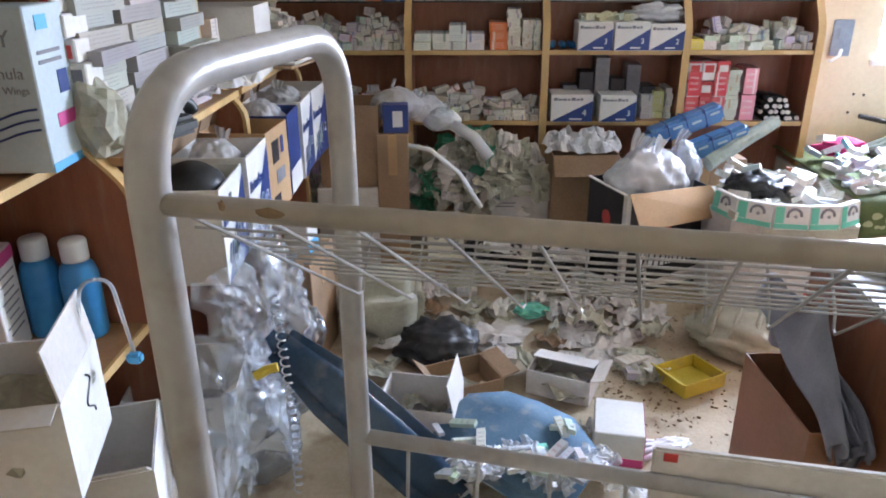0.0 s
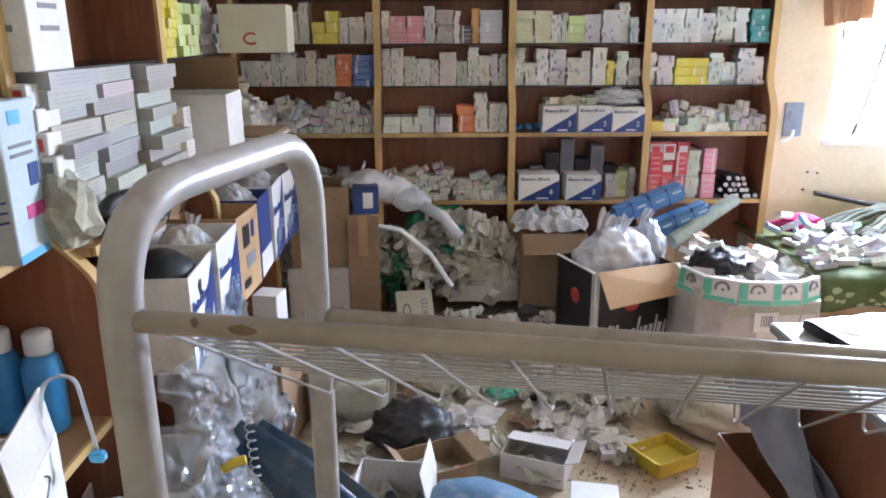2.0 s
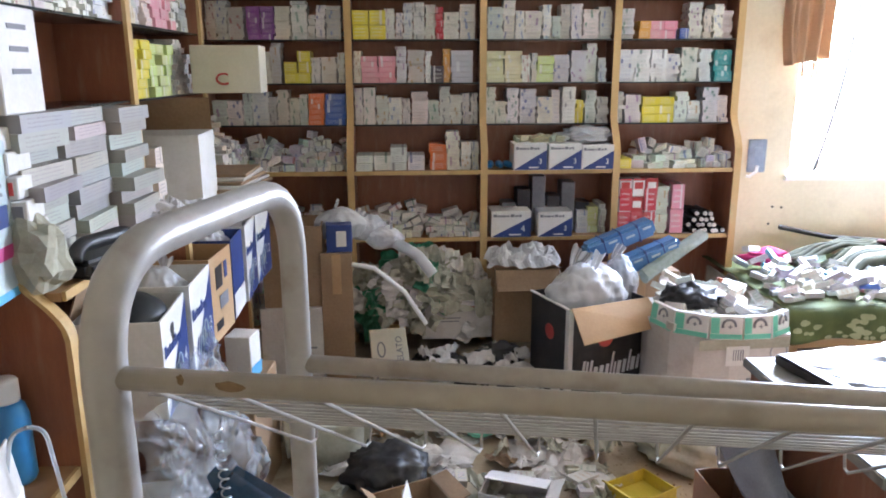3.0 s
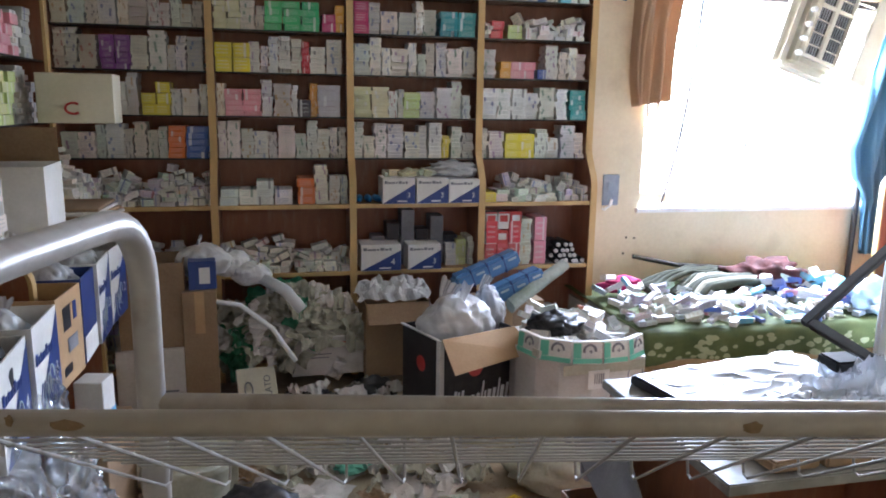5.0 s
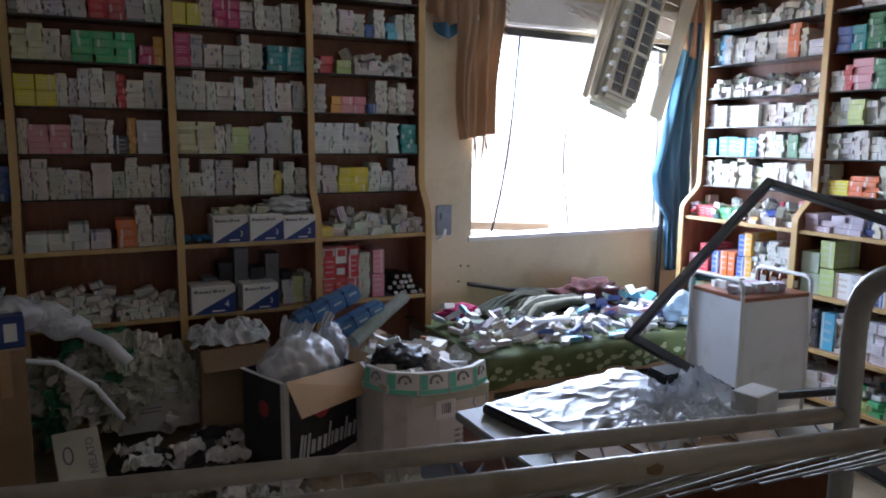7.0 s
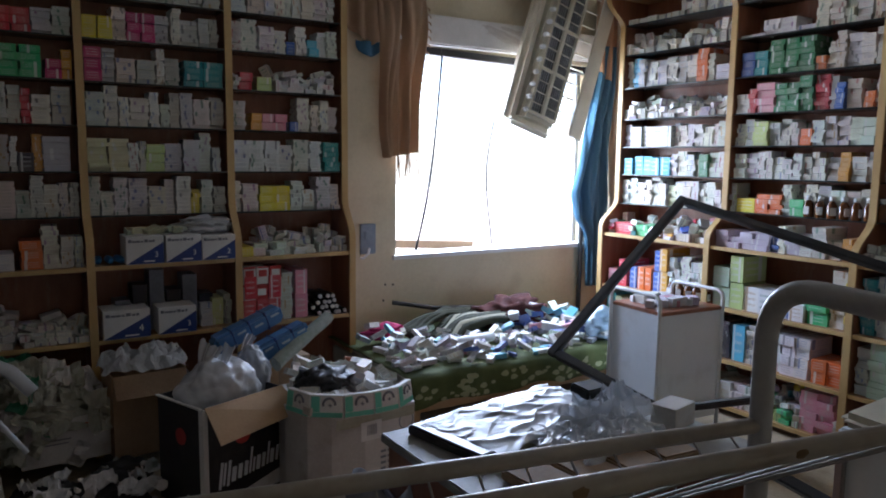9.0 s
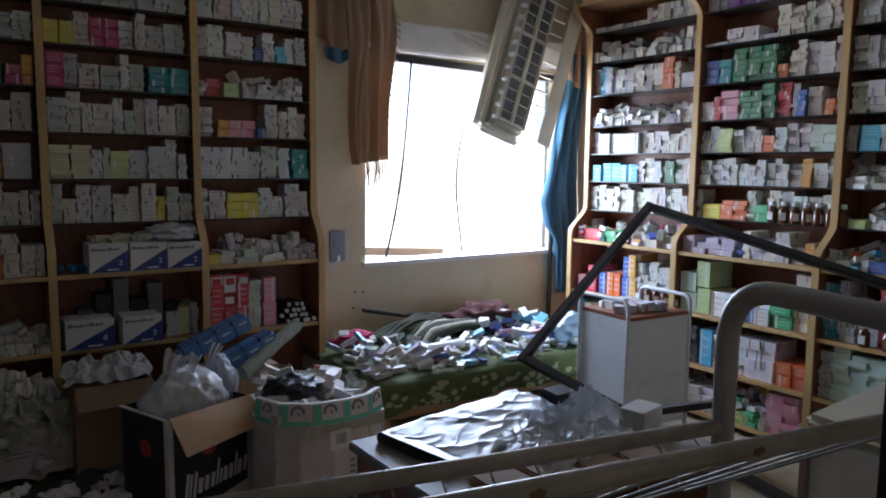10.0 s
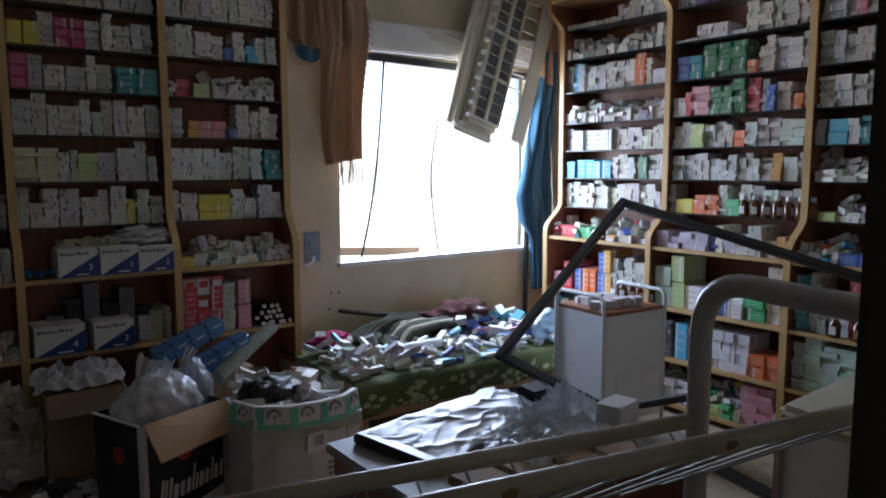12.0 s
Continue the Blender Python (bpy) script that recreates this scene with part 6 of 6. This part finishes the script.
tagged(part("green_wrapper", lump(0.07, 0.05, 0.03, 0.5, 3, 3, 71, fold=0.3), GREEN_PRINT, None, m=pose(0.28, 2.95, 0.03)), "light green plastic wrapper on the litter", "wrapper")
grit = Mesh()
for k in range(1000):
    a = rng.choice(((0.62, 2.3, 0.12), (0.8, 2.3, 0.2), (0.9, 2.9, 0.2), (0.75, 2.55, 0.35), (0.55, 2.6, 0.15)))
    x, y = rng.gauss(a[0], a[2]), rng.gauss(a[1], a[2])
    s = 0.0015 + 0.007 * rng.random() ** 3
    grit.box(s, s * rng.uniform(0.6, 1.6), s * 0.5, pose(x, y, 0.0005, 0, 0, rng.uniform(0, 90)))
grit.thing("grit", BROWN_RUBBLE, "dark crumbs of dirt and rubble on the floor", "grit", kind="stuff")

# ---- paper spilling from the lowest bays ----
for k in range(110):
    x = rng.gauss(0.05, 0.22)
    y = rng.uniform(3.92, 4.18)
    z = rng.uniform(0.16, 0.53) - 0.2 * abs(x - 0.05)
    mt = rng.choice([PAPER, PAPER, PAPER, PAPER, PALE_CARD]) if k % 10 else GREEN_FOIL
    scrap("paper_scrap", "crumpled paper spilling out of the lowest shelf", "paper", x, y, z, rng.uniform(0.08, 0.18), rng.uniform(0.1, 0.22), 100 + k, mt, 0.06, rng.uniform(-80, 80), rng.uniform(25, 75))
tagged(part("crumpled_paper", lump(0.34, 0.14, 0.17, 0.45, 3.2, 4, 81, fold=0.35), PAPER, None, m=pose(0.06, 4.1, 0.2)), "bulging crumpled paper wad pushed out of the shelf", "paper")
for k, (x, y, z, s) in enumerate(((-0.38, 3.8, 0.74, 0.11), (-0.25, 3.85, 0.72, 0.09), (-0.15, 3.8, 0.68, 0.08))):
    bag(pose(x, y, z), "crumpled white plastic bag on the paper heap", s * 1.3, s, s * 0.8, 90 + k, PLASTIC_BAG, 1)
tagged(part("plastic_tube", tube_mesh([(-0.42, 3.62, 0.66), (-0.2, 3.6, 0.62), (-0.05, 3.58, 0.5), (0.06, 3.56, 0.33)], 0.012, 8), WHITE_PLASTIC, None, smooth=True), "bent white plastic tube hanging from the heap", "tube")
tagged(part("plastic_sleeve", tube_mesh([(-0.1, 3.75, 0.72), (0.02, 3.7, 0.66), (0.1, 3.68, 0.56)], 0.03, 8), PLASTIC_BAG, None, smooth=True), "clear plastic sleeve on the paper heap", "sleeve")
open_carton("cardboard_box", "brown cardboard box wedged in the corner", pose(-0.62, 3.75, 0.42, 0, 0, 4), 0.3, 0.3, 0.42, CARDBOARD, CARDBOARD, [("r", 0.1, -160)])
closed_carton("stacked_carton", "pale carton under the cardboard box", pose(-0.62, 3.75, 0.0, 0, 0, 2), 0.34, 0.34, 0.418, PALE_CARD, [("f", 0.03, 0.2, 0.16, 0.01, GREY_PRINT)])
closed_carton("navy_carton", "dark blue carton beside the plastic bags", pose(-0.38, 3.68, 0.7, 0, 0, 6), 0.13, 0.12, 0.14, NAVY_PRINT, [("f", 0.01, 0.03, 0.05, 0.08, WHITE_CARD)])
closed_carton("stacked_carton", "tall white carton propping the heap", pose(-0.4, 3.68, 0.0, 0, 0, 6), 0.16, 0.18, 0.698, CARDBOARD)
closed_carton("printed_carton", "white carton with small red print at the foot of the shelf", pose(0.24, 4.05, 0.101, 0, 0, 2), 0.4, 0.2, 0.22, PALE_CARD, [("f", 0.1, 0.17, 0.03, 0.02, RED_PRINT), ("f", -0.05, 0.12, 0.14, 0.006, GREY_PRINT), ("f", -0.05, 0.1, 0.12, 0.006, GREY_PRINT)])
closed_carton("printed_carton", "beige carton with an oval stamp lying by the shelf", pose(-0.12, 3.62, 0.002, -50, 0, 8), 0.2, 0.04, 0.3, AC_WHITE)
letters("NELATO", 0.05, GREY_PRINT, bpy.data.objects["printed_carton.001"], pose(0.055, -0.022, 0.15, 90) @ pose(0, 0, 0, 0, 0, 90))
part("oval_stamp", tube_mesh([(-0.045 + 0.02 * math.cos(a), -0.021, 0.17 + 0.045 * math.sin(a)) for a in [i * math.pi / 6 for i in range(12)]], 0.004, 6, True), GREY_PRINT, bpy.data.objects["printed_carton.001"])
open_carton("cardboard_box", "brown cardboard box on the bottom shelf", pose(0.62, 4.02, 0.102, 0, 0, 3), 0.36, 0.3, 0.42, CARDBOARD, CARDBOARD, [("f", 0.12, 150)])
film_sheet("plastic_sheet", "crumpled plastic and paper over the brown box", pose(0.62, 4.02, 0.52), 0.4, 0.3, 0.12, 33, PLASTIC_BAG, 26)
for c, r in ((0, 0), (2, 0), (3, 0)):
    fill(ID, A_DIV[c], A_DIV[c + 1], A_LOW + 0.04 if c != 2 else 4.3, 0.2 if c != 2 else 0.16, A_ROWS[0], 0.5, (), "heap")

for k, (x, y, sx, sy, sz) in enumerate(((0.3, 3.62, 0.16, 0.13, 0.06), (0.46, 3.74, 0.13, 0.1, 0.08), (0.12, 3.72, 0.14, 0.1, 0.06), (0.42, 3.5, 0.12, 0.1, 0.05))):
    tagged(part("black_bag", lump(sx, sy, sz, 0.3, 2.6, 4, 110 + k, fold=0.12), BIN_BAG, None, m=pose(x, y, 0.0), smooth=True), "slack black plastic bag at the foot of the shelf", "bag")
for k in range(14):
    s = rng.uniform(0.07, 0.16)
    scrap("paper_scrap", "crumpled pale paper scrap by the shelf", "paper", rng.uniform(0.0, 0.62), rng.uniform(3.42, 3.85), 0.06 + 0.05 * rng.random(), s, s * 0.7, 300 + k, rng.choice([PAPER, PALE_CARD, WHITE_CARD]), 0.05, rng.uniform(0, 180), rng.uniform(-20, 30))

# ---- round-ended tubes, small bottles and bags in the shelving ----
tube_ob = empty("capped_tube", "dark tube with a round pale end", "tube", pose(1.68, A_LOW + 0.13, 0.655, 90), "bundle of tubes")
part("barrel", lathe([(0.017, -0.1), (0.017, 0.1)], 12), BLACK_PLASTIC, tube_ob, smooth=True)
part("cap", lathe([(0.0125, 0.1), (0.0125, 0.112), (0.01, 0.116)], 12), PALE_CARD, tube_ob, "pale round cap")
for k in range(1, 19):
    row = 0 if k < 7 else 1 if k < 12 else 2 if k < 16 else 3
    col = k if k < 7 else k - 7 if k < 12 else k - 12 if k < 16 else k - 16
    copy_thing(tube_ob, pose(1.66 + 0.036 * col + 0.018 * row - 0.02, A_LOW + 0.12 + rng.uniform(-0.015, 0.015), 0.655 + 0.034 * row, 90, 0, rng.uniform(-8, 8)))
for k in range(9):
    closed_carton("red_carton", "red and white medicine carton with an oval mark", pose(1.26 + 0.078 * (k % 3), A_LOW + 0.1, 0.637 + 0.112 * (k // 3), 0, 0, rng.uniform(-4, 4)), 0.074, 0.12, 0.1, RED_PRINT if k in (1, 4, 8) else WHITE_CARD,
                  [("f", 0, 0.045, 0.05, 0.04, WHITE_CARD if k in (1, 4, 8) else RED_PRINT), ("f", 0, 0.095, 0.07, 0.012, RED_PRINT)], "red cartons")
tagged(part("plastic_bag", lump(0.15, 0.09, 0.05, 0.4, 2.8, 4, 95, fold=0.2), PLASTIC_BAG, None, m=pose(1.03, A_LOW + 0.11, 1.178), smooth=True), "plastic bag lying on the bandage cartons", "bag")
for k in range(8):
    loose_box(0.62 + 0.04 * k, A_LOW + 0.1, 1.187, (0.04, 0.08, 0.03), 20, COLORS[rng.choice(["white", "mint", "cream"])])
for k in range(3):
    tagged(part("blue_bottle", lathe([(0.018, 0), (0.02, 0.01), (0.02, 0.08), (0.012, 0.1), (0.012, 0.12)], 12), BLUE_BOTTLE, None, m=pose(0.47 + 0.045 * k, A_LOW + 0.16, 1.052, 90, 0, 10 * k - 8), smooth=True), "small blue bottle lying on the shelf", "bottle")
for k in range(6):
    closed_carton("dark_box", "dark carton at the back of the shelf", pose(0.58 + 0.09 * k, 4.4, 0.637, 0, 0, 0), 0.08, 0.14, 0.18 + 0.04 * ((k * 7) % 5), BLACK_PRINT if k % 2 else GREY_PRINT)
fill(ID, 0.96, 1.185, A_LOW + 0.05, 0.2, 0.637, 0.85, (), height=(0.7, 0.95), width=(0.05, 0.07), bh=(0.03, 0.04))

phial = empty("medicine_bottle", "small amber medicine bottle with a white cap", "bottle", MB @ pose(-3.55, B_LOW + 0.06, 1.076), "medicine bottles")
part("body", lathe([(0.026, 0), (0.028, 0.006), (0.028, 0.075), (0.014, 0.095), (0.014, 0.1)], 14), AMBER, phial, smooth=True)
part("cap", lathe([(0.0165, 0.1), (0.0165, 0.125), (0.014, 0.127)], 14), WHITE_PLASTIC, phial, "white cap", smooth=True)
Mesh().box(0.034, 0.001, 0.045, pose(0, -0.0285, 0.018)).part("label", WHITE_CARD, phial, "paper label")
for k in range(7):
    copy_thing(phial, MB @ pose(-2.55 + 0.07 * k, B_HIGH + 0.02, 1.295, 0, 0, 20 * k))
for k in range(5):
    copy_thing(phial, MB @ pose(-3.4 + 0.07 * k, B_LOW + 0.02, 0.691, 0, 0, 20 * k))
for k in range(3):
    copy_thing(phial, MB @ pose(-1.9 + 0.12 * k, B_LOW + 0.02, 0.691, 0, 0, 20 * k))

# ---- white cabinet and grey chair beyond the trolley ----
frz = empty("white_chest", "white metal chest with a raised lid and handle", "chest", pose(2.2, 1.26, 0.0, 0, 0, -3))
part("body", rounded(0.62, 0.75, 0.79, 0.01, 2, pose(0.31, -0.375, 0)), CABINET, frz)
part("lid", rounded(0.64, 0.74, 0.05, 0.022, 4, pose(0.31, -0.375, 0.81, 2, -5, 0)), AC_WHITE, frz, "raised ivory lid")
part("handle", rounded(0.06, 0.14, 0.03, 0.01, 3, pose(0.05, -0.2, 0.792)), METAL, frz)
part("door_edge", rounded(0.02, 0.03, 0.76, 0.004, 2, pose(-0.012, -0.03, 0.02)), METAL, frz)
